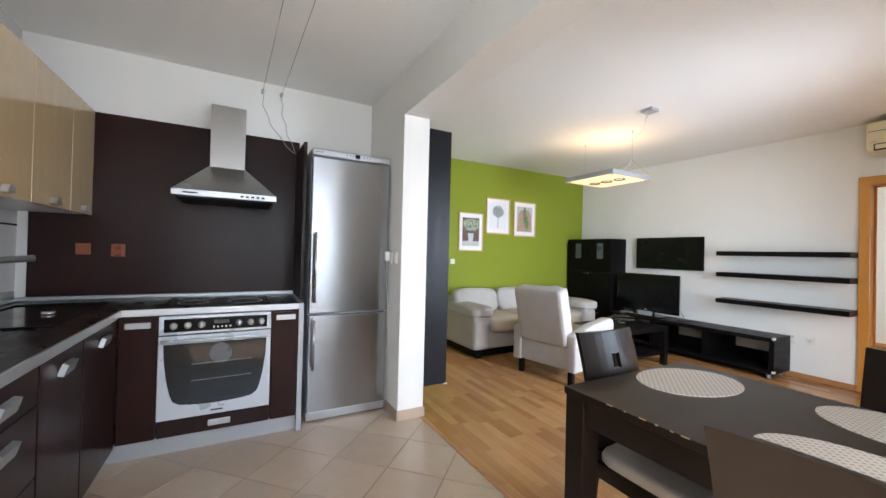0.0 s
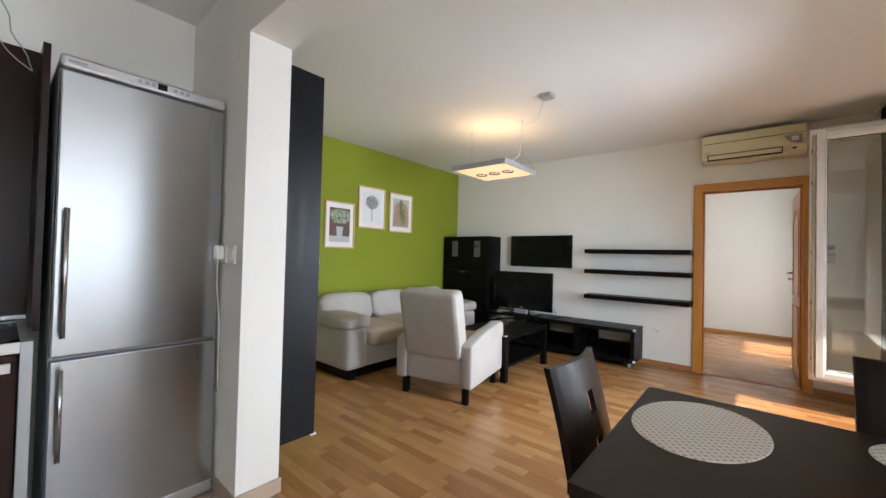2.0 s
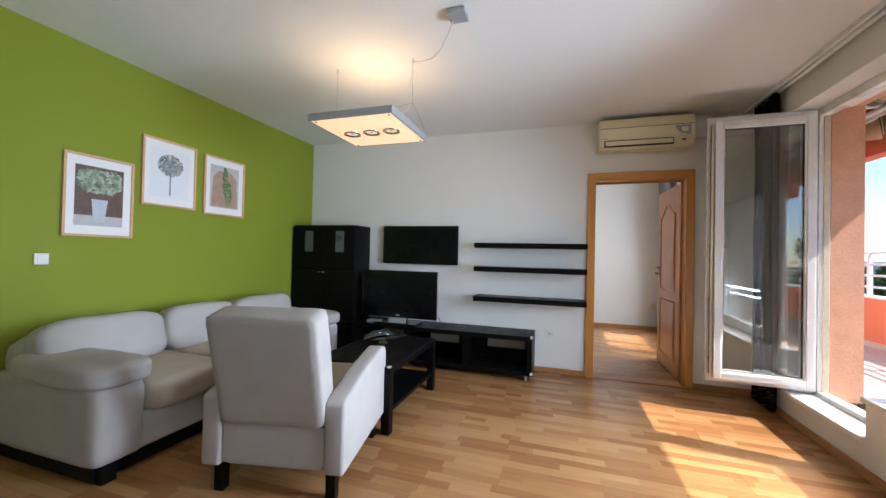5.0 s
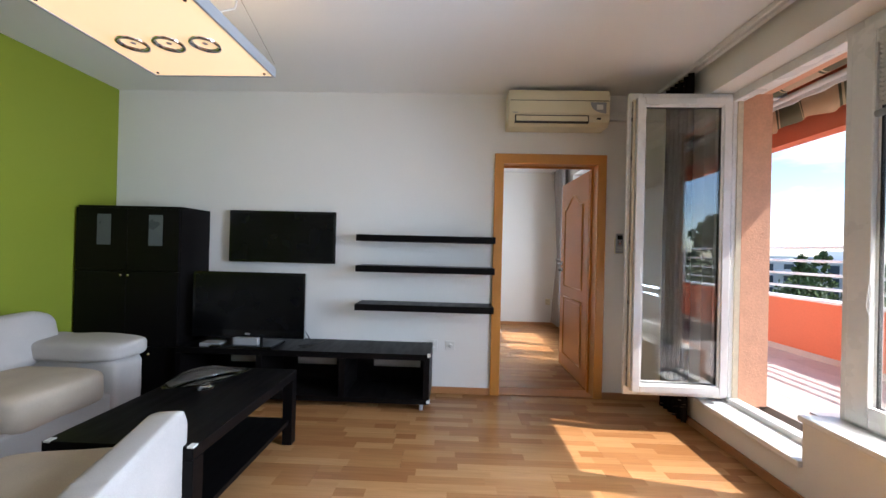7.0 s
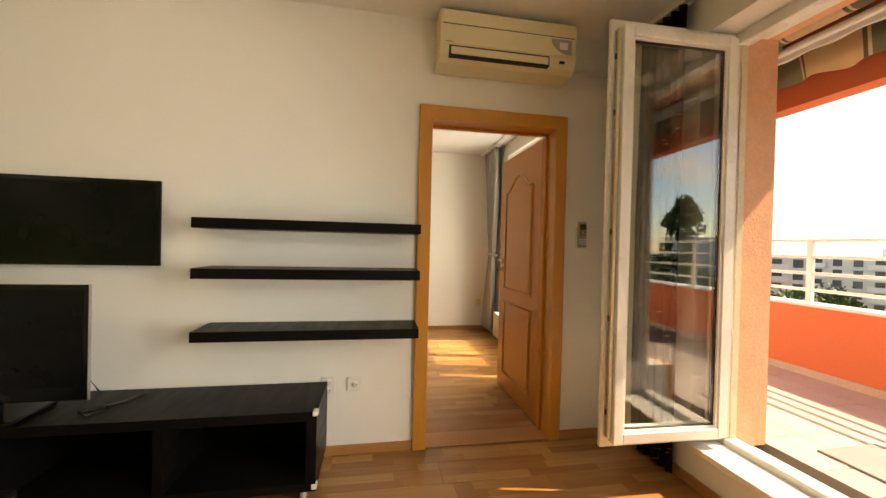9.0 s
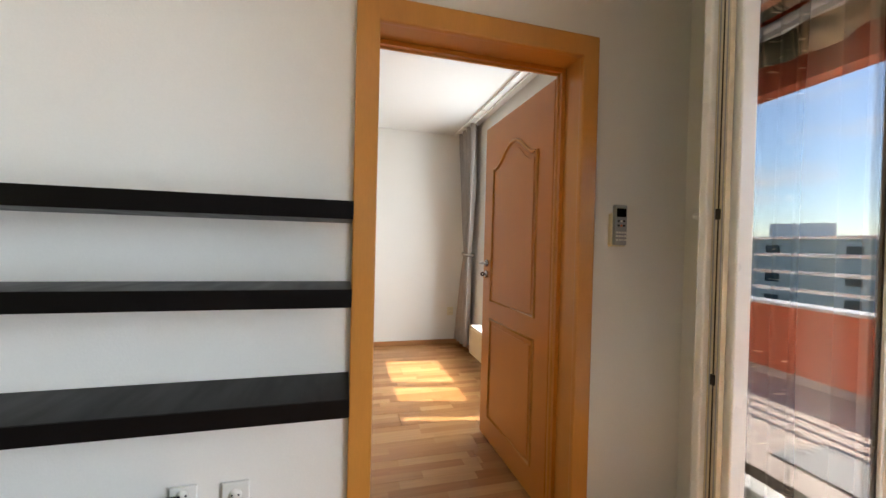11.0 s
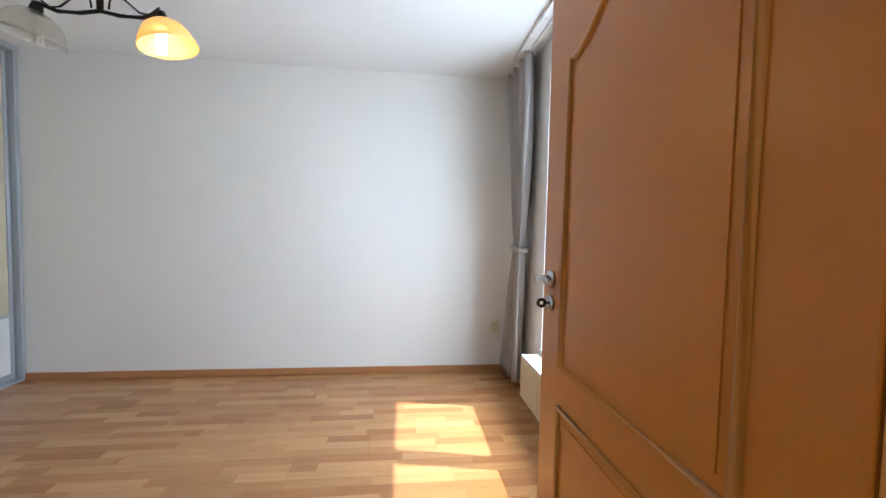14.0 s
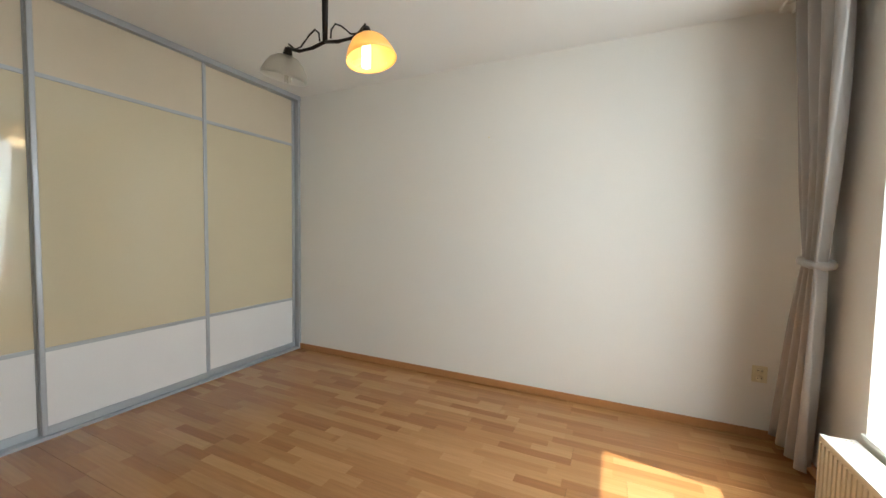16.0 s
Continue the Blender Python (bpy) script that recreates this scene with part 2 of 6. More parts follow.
FABRICSEAT = mat("tan_microfibre_seat", (0.43, 0.355, 0.27), 0.92, var=0.12, scale=6, grain=300, bump=0.5)
CUSHION = mat("grey_beige_seat_fabric", (0.40, 0.36, 0.31), 0.9, var=0.08, scale=9, grain=260, bump=0.4)
FRAMEWOOD = mat("pale_oak_frame", (0.62, 0.38, 0.2), 0.4, var=0.08, scale=8, grain=60)
PAPER = mat("white_mat_board", (0.82, 0.8, 0.77), 0.7, var=0.01)
PVC = mat("white_pvc", (0.80, 0.80, 0.78), 0.28, var=0.03, scale=3, grain=40)
PVCOLD = mat("yellowed_pvc_edge", (0.62, 0.55, 0.4), 0.5, var=0.12, scale=14, grain=60)
RUBBER = mat("black_rubber_gasket", (0.02, 0.02, 0.02), 0.7)
GLASS = glass_mat("window_glass", (0.97, 0.99, 0.98), 0.0, 1.62)
DISHGLASS = glass_mat("clear_dish_glass", (0.95, 0.97, 0.97), 0.0, 1.6)
LAMPGLOW = mat("glowing_opal_panel", (0.9, 0.8, 0.6), 0.4, var=0.02, emit=(1.0, 0.64, 0.3), strength=0.42)
BULBGLOW = mat("glowing_bulb", (1, 0.9, 0.7), 0.4, emit=(1.0, 0.86, 0.55), strength=3.0)
SHADEGLOW = mat("lit_amber_glass_shade", (0.85, 0.62, 0.25), 0.25, var=0.06, emit=(1.0, 0.5, 0.13), strength=0.13)
SHADEGLOW.node_tree.nodes["Principled BSDF"].inputs["Transmission Weight"].default_value = 0.55
SHADEOFF = glass_mat("frosted_glass_shade", (0.93, 0.92, 0.88), 0.35, 1.12)
IRON = mat("dark_bronze_iron", (0.022, 0.016, 0.012), 0.4, metal=0.6)
STUCCO = mat("salmon_stucco", (0.68, 0.38, 0.24), 0.95, var=0.12, scale=9, grain=70, bump=1.0)
ORANGE = mat("orange_terrace_paint", (0.64, 0.17, 0.085), 0.85, var=0.06, scale=2, grain=90, bump=0.3)
TERRTILE = mat("pale_terracotta_tile", (0.5, 0.42, 0.38), 0.6, var=0.12, scale=6, grain=60, bump=0.1, random_var=0.06)
COPING = mat("white_metal_coping", (0.75, 0.76, 0.76), 0.4, var=0.04)
AWNING = stripes("striped_awning_cloth", [(0.0, (0.55, 0.40, 0.25)), (0.56, (0.09, 0.09, 0.05)), (0.59, (0.55, 0.45, 0.28)), (0.62, (0.14, 0.14, 0.085)), (0.93, (0.55, 0.45, 0.28)), (0.96, (0.09, 0.09, 0.05))], "X", 0.46)
GREYCLOTH = mat("grey_satin_curtain", (0.33, 0.30, 0.275), 0.45, var=0.06, scale=6, grain=180, bump=0.2)
PLACEMAT = weave("woven_placemat", (0.56, 0.51, 0.45), (0.33, 0.29, 0.26), 62.0)
WARDGLASS = mat("cream_lacquered_glass", (0.60, 0.52, 0.36), 0.07, var=0.015, scale=1.5, coat=0.6, rvar=0.008)
WARDTOP = mat("cream_panel", (0.60, 0.51, 0.38), 0.3, var=0.015, rvar=0.01)
WARDWHITE = mat("white_panel", (0.74, 0.72, 0.70), 0.35, var=0.015, rvar=0.01)
RADIATOR = mat("cream_radiator_enamel", (0.72, 0.64, 0.47), 0.35, var=0.03)
RADTOP = mat("white_radiator_grille", (0.78, 0.78, 0.76), 0.35)
LEAF = mat("tree_leaves", (0.05, 0.09, 0.025), 0.7, var=0.5, scale=1.5, grain=8)
BARK = mat("bark", (0.1, 0.07, 0.05), 0.9, var=0.3)
GRASS = mat("far_ground_green", (0.09, 0.12, 0.05), 0.95, var=0.5, scale=0.05, grain=0.6)
ROOFTILE = mat("red_roof_tile", (0.30, 0.10, 0.07), 0.85, var=0.2, scale=2, grain=12)
WHITEBLD = mat("white_render_facade", (0.68, 0.68, 0.66), 0.85, var=0.05, scale=0.3, grain=4)
GREYBLD = mat("grey_render_facade", (0.42, 0.45, 0.5), 0.85, var=0.06, scale=0.3, grain=4)
YELLOWBLD = mat("pale_green_facade", (0.62, 0.66, 0.42), 0.85, var=0.05, scale=0.3, grain=4)
FARGLASS = mat("far_window_glass", (0.06, 0.08, 0.1), 0.15)


# ---- building helpers ----
def box(bm, x0, x1, y0, y1, z0, z1, bevel=0.0, seg=2, m=None):
    r = bmesh.ops.create_cube(bm, size=1.0)
    vs = r["verts"]
    bmesh.ops.scale(bm, vec=(abs(x1 - x0), abs(y1 - y0), abs(z1 - z0)), verts=vs)
    bmesh.ops.translate(bm, vec=((x0 + x1) / 2, (y0 + y1) / 2, (z0 + z1) / 2), verts=vs)
    if bevel:
        es = {e for v in vs for e in v.link_edges}
        out = bmesh.ops.bevel(bm, geom=list(es), offset=bevel, segments=seg, profile=0.5, affect="EDGES", clamp_overlap=True)
        first = out["verts"][0] if out["verts"] else None
        seen, todo = set(), [first]
        while todo:
            v = todo.pop()
            if v in seen:
                continue
            seen.add(v)
            todo += [e.other_vert(v) for e in v.link_edges]
        vs = list(seen)
    if m:
        bmesh.ops.transform(bm, matrix=m, verts=vs)
    return vs


def boxes(*rows, bevel=0.0, m=None):
    bm = bmesh.new()
    for r in rows:
        box(bm, *r, bevel=bevel, m=m)
    return bm


def cyl(bm, a, b, r0, r1=None, seg=20):
    a, b = Vector(a), Vector(b)
    d = b - a
    m = Matrix.Translation((a + b) / 2) @ d.to_track_quat("Z", "Y").to_matrix().to_4x4()
    bmesh.ops.create_cone(bm, cap_ends=True, segments=seg, radius1=r0, radius2=r0 if r1 is None else r1, depth=d.length, matrix=m)


def tube(bm, points, r, seg=8, close=False):
    """A round rod that follows the points."""
    ps = [Vector(p) for p in points]
    rings = []
    n = len(ps)
    for i, p in enumerate(ps):
        a = ps[(i - 1) % n] if close or i else p
        b = ps[(i + 1) % n] if close or i < n - 1 else p
        q = (b - a).normalized().to_track_quat("Z", "Y")
        rings.append([bm.verts.new(p + q @ Vector((r * math.cos(k * math.tau / seg), r * math.sin(k * math.tau / seg), 0))) for k in range(seg)])
    pairs = list(zip(rings, rings[1:])) + ([(rings[-1], rings[0])] if close else [])
    for u, v in pairs:
        off = min(range(seg), key=lambda s: (u[0].co - v[s].co).length)
        for k in range(seg):
            bm.faces.new((u[k], u[(k + 1) % seg], v[(k + 1 + off) % seg], v[(k + off) % seg]))
    if not close:
        bm.faces.new(rings[0][::-1])
        bm.faces.new(rings[-1])


def lathe(bm, profile, seg=32, centre=(0, 0, 0), m=None):
    """A body of revolution about z from (radius, height) pairs."""
    c = Vector(centre)
    rings = []
    for r, z in profile:
        rings.append([bm.verts.new(c + Vector((r * math.cos(k * math.tau / seg), r * math.sin(k * math.tau / seg), z))) for k in range(seg)])
    for u, v in zip(rings, rings[1:]):
        for k in range(seg):
            bm.faces.new((u[k], u[(k + 1) % seg], v[(k + 1) % seg], v[k]))
    if m:
        bmesh.ops.transform(bm, matrix=m, verts=[v for ring in rings for v in ring])


def prism(bm, outline, y0, y1):
    """An x-z outline pushed through from y0 to y1."""
    a = [bm.verts.new((x, y0, z)) for x, z in outline]
    b = [bm.verts.new((x, y1, z)) for x, z in outline]
    n = len(a)
    bm.faces.new(a)
    bm.faces.new(b[::-1])
    for k in range(n):
        bm.faces.new((a[k], b[k], b[(k + 1) % n], a[(k + 1) % n]))


def pillow(bm, x0, x1, y0, y1, z0, z1, n=6.0, cuts=9, sag=0.0, m=None, wob=0.006):
    """A stuffed cushion: a box rounded on all sides, a little uneven."""
    known = set(bm.verts)
    r = bmesh.ops.create_cube(bm, size=2.0)
    es = list({e for v in r["verts"] for e in v.link_edges})
    bmesh.ops.subdivide_edges(bm, edges=es, cuts=cuts, use_grid_fill=True)
    vs = [v for v in bm.verts if v not in known]
    h = Vector((abs(x1 - x0) / 2, abs(y1 - y0) / 2, abs(z1 - z0) / 2))
    c = Vector(((x0 + x1) / 2, (y0 + y1) / 2, (z0 + z1) / 2))
    for v in vs:
        u = v.co
        s = (abs(u.x) ** n + abs(u.y) ** n + abs(u.z) ** n) ** (1 / n)
        w = u / s
        w = Vector((w.x * h.x, w.y * h.y, w.z * h.z))
        w += Vector((noise.noise(w * 7 + c), noise.noise(w * 7 + c + Vector((5, 0, 0))), noise.noise(w * 7 + c + Vector((0, 9, 0))))) * wob
        if sag and w.z > 0:
            w.z -= sag * (1 - (w.x / h.x) ** 2) * (1 - (w.y / h.y) ** 2)
        v.co = c + w
    if m:
        bmesh.ops.transform(bm, matrix=m, verts=vs)


def part(name, bm, material, parent=None, label="", smooth=False):
    me = bpy.data.meshes.new(name)
    bmesh.ops.recalc_face_normals(bm, faces=bm.faces)
    bm.to_mesh(me)
    bm.free()
    me.materials.append(material)
    if smooth:
        for f in me.polygons:
            f.use_smooth = True
    ob = new(name, me)
    ob.parent = parent
    if label:
        ob["label"] = label
    return ob


def thing(name, label, category, m=None, group="", kind=""):
    ob = new(name)
    ob.empty_display_size = 0.1
    ob.matrix_basis = m or Matrix()
    return tagged(ob, label, category, group, kind)


def setting(name, bm, material, label, category, smooth=False):
    return tagged(part(name, bm, material, None, label, smooth), label, category, kind="structure")


def crack(u):
    return noise.noise(Vector((u * 3.1, 7.7, 1.3)))


H = 2.575

# ---- setting: walls, floors, ceilings ----
setting("wall_north", boxes((1.36, 5.378, 4.41, 4.56, 0, 2.7)), GREEN, "lime green painted living room wall", "wall")
setting("wall_east", boxes((5.378, 5.53, -0.74, 0.16, 0, 2.7), (5.378, 5.53, 1.055, 4.56, 0, 2.7), (5.378, 5.53, 0.16, 1.055, 2.035, 2.7)), WHITE,
        "white painted wall with a doorway to the bedroom", "wall")
setting("wall_south", boxes((4.86, 5.378, -0.7, -0.34, 0, 2.7), (2.75, 4.86, -0.7, -0.34, 2.36, 2.7), (2.75, 4.08, -0.7, -0.34, 0, 0.42), (4.08, 4.86, -0.7, -0.34, 0, 0.19), (2.6, 2.75, -0.7, -0.34, 0, 2.7)),
        WHITE, "white painted window wall with terrace door and window openings", "wall")
setting("wall_south_outside", boxes((4.86, 6.3, -0.76, -0.7, 0, 2.9), (2.75, 4.86, -0.76, -0.7, 2.36, 2.9), (2.75, 4.08, -0.76, -0.7, 0, 0.42), (6.3, 7.78, -0.76, -0.7, 2.4, 2.9), (6.3, 7.78, -0.76, -0.7, 0, 0.4), (7.78, 9.4, -0.76, -0.7, 0, 2.9)),
        STUCCO, "rough salmon stucco outside wall on the terrace", "wall")
setting("reveal_terrace_door", boxes((4.806, 4.857, -0.762, -0.57, 0.2, 2.355)), STUCCO, "rough salmon stucco door reveal", "wall")
setting("wall_jog", boxes((2.6, 2.75, -1.13, -0.7, 0, 2.7)), WHITE, "white painted wall beside the dining corner", "wall")
setting("wall_dining", boxes((-1.27, -0.6, -1.13, -0.83, 0, 2.7), (1.55, 2.6, -1.13, -0.83, 0, 2.7), (-0.6, 1.55, -1.13, -0.83, 0, 0.5), (-0.6, 1.55, -1.13, -0.83, 2.35, 2.7)), WHITE,
        "white painted dining wall with a window", "wall")
setting("wall_west", boxes((-1.27, -1.12, -0.83, 3.34, 0, 2.7)), WHITE, "white painted kitchen side wall", "wall")
setting("wall_kitchen", boxes((-1.12, 1.154, 3.19, 3.34, 0, 2.7)), WHITE, "white painted kitchen back wall", "wall")
setting("wall_pier", boxes((1.154, 1.36, 2.395, 4.56, 0, 2.7)), WHITE, "white painted pier between kitchen and living room", "wall")
setting("beam", boxes((1.154, 1.36, -0.83, 2.395, 2.25, 2.7)), WHITE, "white painted ceiling beam", "beam")
setting("ceiling_kitchen", boxes((-1.12, 1.154, -0.83, 3.19, H, H + 0.1)), CEILING, "white painted kitchen ceiling", "ceiling")
setting("ceiling_living", boxes((1.36, 5.378, -0.34, 4.41, H, H + 0.1), (1.36, 2.6, -0.83, -0.34, H, H + 0.1)), CEILING, "white painted living room ceiling", "ceiling")
setting("ceiling_bedroom", boxes((5.53, 8.5, -0.34, 4.2, H, 2.7)), CEILING, "white painted bedroom ceiling", "ceiling")
setting("wall_bedroom_east", boxes((8.5, 8.65, -0.7, 4.35, 0, 2.72)), WHITE, "plain white painted bedroom wall with small scuffs", "wall")
setting("wall_bedroom_north", boxes((5.53, 8.5, 4.2, 4.35, 0, 2.72)), WHITE, "white painted wall behind the wardrobe", "wall")
setting("wall_bedroom_south", boxes((5.53, 6.3, -0.7, -0.34, 0, 2.72), (7.78, 8.5, -0.7, -0.34, 0, 2.72), (6.3, 7.78, -0.7, -0.34, 2.4, 2.72), (6.3, 7.78, -0.7, -0.34, 0, 0.4)), WHITE,
        "white painted bedroom window wall", "wall")

# skirting boards
setting("baseboard_east", boxes((5.362, 5.376, 1.085, 4.405, 0.001, 0.055), (5.362, 5.376, -0.335, 0.135, 0.001, 0.055), bevel=0.003), BASE, "reddish beech skirting board", "baseboard")
setting("baseboard_south", boxes((4.87, 5.36, -0.338, -0.324, 0.001, 0.055), (2.62, 4.07, -0.338, -0.324, 0.001, 0.055), (4.07, 4.87, -0.338, -0.324, 0.001, 0.055), bevel=0.003), BASE, "reddish beech skirting board", "baseboard")
setting("baseboard_north", boxes((1.38, 5.36, 4.394, 4.408, 0.001, 0.055), bevel=0.003), BASE, "reddish beech skirting board", "baseboard")
setting("baseboard_bedroom", boxes((8.484, 8.498, -0.33, 3.6, 0.001, 0.055), (7.5, 8.483, -0.338, -0.324, 0.001, 0.055), bevel=0.003), BASE, "reddish beech skirting board", "baseboard")
setting("pier_skirting", boxes((1.144, 1.37, 2.383, 2.394, 0.001, 0.075), (1.143, 1.153, 2.395, 2.63, 0.001, 0.075), bevel=0.002), TILE, "beige tile skirting round the pier", "baseboard")

# ---- setting: doors and windows ----
def bedroom_door():
    d = thing("door_1", "open orange beech veneer panel door with arched panel", "door", kind="structure")
    # lining and architrave
    part("door_frame", boxes((5.376, 5.532, 0.162, 0.205, 0.0, 2.033), (5.376, 5.532, 1.01, 1.053, 0.0, 2.033), (5.376, 5.532, 0.205, 1.01, 1.985, 2.033)), BEECH, d)
    for side, (x0, x1) in enumerate(((5.352, 5.378), (5.53, 5.552))):
        part("architrave", boxes((x0, x1, 0.138, 0.212, 0.0, 1.99), (x0, x1, 1.003, 1.082, 0.0, 1.99), (x0, x1, 0.138, 1.082, 1.978, 2.062), bevel=0.006), BEECH, d)
    part("threshold", boxes((5.37, 5.54, 0.205, 1.01, 0.002, 0.006)), BASE, d)
    part("door_stop", boxes((5.485, 5.5, 0.205, 0.222, 0.006, 1.985), (5.485, 5.5, 0.993, 1.01, 0.006, 1.985), (5.485, 5.5, 0.222, 0.993, 1.968, 1.985)), BEECH_DARK, d)
    # leaf, hinged on the bedroom side
    x0, x1, y0, y1 = 0.002, 0.795, -0.028, 0.012
    leaf = part("door_leaf", boxes((x0, x1, y0, y1, 0.012, 1.972), bevel=0.003), BEECH_DARK, d)
    leaf.matrix_basis = pose(5.553, 0.2, 0, 0, 0, 0.9)

    def panel_path(a, b, z0, z1, rise):
        pts = [(a, z0), (b, z0), (b, z1)]
        if rise:
            for k in range(1, 20):
                u = k / 20
                s = 0.5 - 0.5 * math.cos(math.tau * min(max((u - 0.08) / 0.84, 0), 1))
                pts.append((b + (a - b) * u, z1 + rise * s ** 0.8))
        pts.append((a, z1))
        return pts

    for z0, z1, rise in ((0.88, 1.69, 0.11), (0.16, 0.765, 0.0)):
        path = panel_path(x0 + 0.135, x1 - 0.135, z0, z1, rise)
        for y in (y1, y0):
            bm = bmesh.new()
            tube(bm, [(x, y, z) for x, z in path], 0.011, 8, close=True)
            part("panel_moulding", bm, BEECH, leaf, "", True)
        inner = panel_path(x0 + 0.165, x1 - 0.165, z0 + 0.03, z1 - 0.03, rise)
        bm = bmesh.new()
        prism(bm, inner, y0 - 0.003, y1 + 0.003)
        part("door_panel", bm, BEECH_DARK, leaf)
    for side, y in ((1, y1), (-1, y0)):
        bm = bmesh.new()
        for z in (1.11, 1.04):
            cyl(bm, (x1 - 0.06, y, z), (x1 - 0.06, y + side * 0.009, z), 0.023)
        part("rosette", bm, STEEL, leaf, "round satin metal rosettes", True)
        bm = bmesh.new()
        tube(bm, [(x1 - 0.06, y, 1.11), (x1 - 0.06, y + side * 0.045, 1.11), (x1 - 0.075, y + side * 0.052, 1.111), (x1 - 0.13, y + side * 0.052, 1.115), (x1 - 0.17, y + side * 0.05, 1.107)], 0.009, 10)
        part("door_handle", bm, STEEL, leaf, "satin metal lever handle", True)
    bm = bmesh.new()
    cyl(bm, (x1 - 0.06, y1, 1.04), (x1 - 0.06, y1 + 0.02, 1.04), 0.003)
    lathe(bm, [(0.006, -0.003), (0.014, -0.003), (0.014, 0.003), (0.006, 0.003), (0.006, -0.003)], 16, m=pose(x1 - 0.06, y1 + 0.03, 1.04, 0, 0, 0) @ pose(0, 0, 0, 0, 90, 0))
    part("key", bm, IRON, leaf, "small dark key in the lock")
    for z in (0.25, 1.72):
        bm = bmesh.new()
        cyl(bm, (0, 0, z - 0.04), (0, 0, z + 0.04), 0.008)
        part("hinge", bm, ALU, leaf)


bedroom_door()


def ring(bm, x0, x1, z0, z1, b, y0, y1, bevel):
    """A rectangular frame of bar width b standing in the x-z plane."""
    for r in ((x0, x0 + b, y0, y1, z0, z1), (x1 - b, x1, y0, y1, z0, z1), (x0 + b, x1 - b, y0, y1, z0, z0 + b), (x0 + b, x1 - b, y0, y1, z1 - b, z1)):
        box(bm, *r, bevel=bevel)


def glazed_sash(name, w, h, parent, mtx, handle=True, inside=1):
    """A white plastic double-glazed sash with an overlap lip on the room side, local x across, z up, y through."""
    f = thing(name, "", "", mtx)
    f.parent = parent
    for key in ("label", "category"):
        if key in f:
            del f[key]
    s = inside
    bm = bmesh.new()
    ring(bm, 0.04, w - 0.032, 0.032, h - 0.046, 0.052, min(-s * 0.046, s * 0.004), max(-s * 0.046, s * 0.004), 0.005)
    part("sash_frame", bm, PVC, f)
    bm = bmesh.new()
    ring(bm, 0.0, w, 0.0, h, 0.1, min(s * 0.004, s * 0.028), max(s * 0.004, s * 0.028), 0.005)
    part("overlap_lip", bm, PVC, f)
    bm = bmesh.new()
    ring(bm, 0.088, w - 0.08, 0.08, h - 0.094, 0.016, min(-s * 0.036, -s * 0.004), max(-s * 0.036, -s * 0.004), 0.004)
    part("glazing_bead", bm, PVC, f)
    g0, g1, k0, k1 = 0.104, w - 0.096, 0.096, h - 0.11
    bm = bmesh.new()
    ring(bm, g0 - 0.004, g1 + 0.004, k0 - 0.004, k1 + 0.004, 0.008, min(-s * 0.027, -s * 0.006), max(-s * 0.027, -s * 0.006), 0)
    part("gasket", bm, RUBBER, f, "black rubber glazing gasket")
    for y in (-0.024, -0.010):
        g = part("pane", boxes((g0, g1, s * y - 0.002, s * y + 0.002, k0, k1)), GLASS, f)
        g.visible_shadow = False
    bm = bmesh.new()
    box(bm, 0.018, 0.034, min(-s * 0.03, s * 0.003), max(-s * 0.03, s * 0.003), 0.06, h - 0.06)
    part("lock_rail", bm, PVCOLD, f, "grimy metal lock rail along the sash edge")
    for y in (-0.024, -0.014, -0.004):
        part("groove", boxes((0.0165, 0.0185, s * y - 0.0015, s * y + 0.0015, 0.07, h - 0.07)), IRON if y == -0.014 else GREYPL, f)
    for z in (0.17, 0.63, 1.05, 1.63, 1.9):
        if z < h - 0.1:
            part("lock_bolt", boxes((0.012, 0.019, min(-s * 0.02, -s * 0.009), max(-s * 0.02, -s * 0.009), z, z + 0.028), bevel=0.002), IRON, f)
    if handle:
        z = 1.066
        bm = bmesh.new()
        box(bm, 0.03, 0.06, 0.027, 0.038, z - 0.06, z + 0.06, 0.004)
        tube(bm, [(0.045, 0.034, z), (0.045, 0.075, z), (0.06, 0.082, z), (0.165, 0.08, z)], 0.009, 10)
        part("sash_handle", bm, PVC, f, "white lever handle", True)
    return f


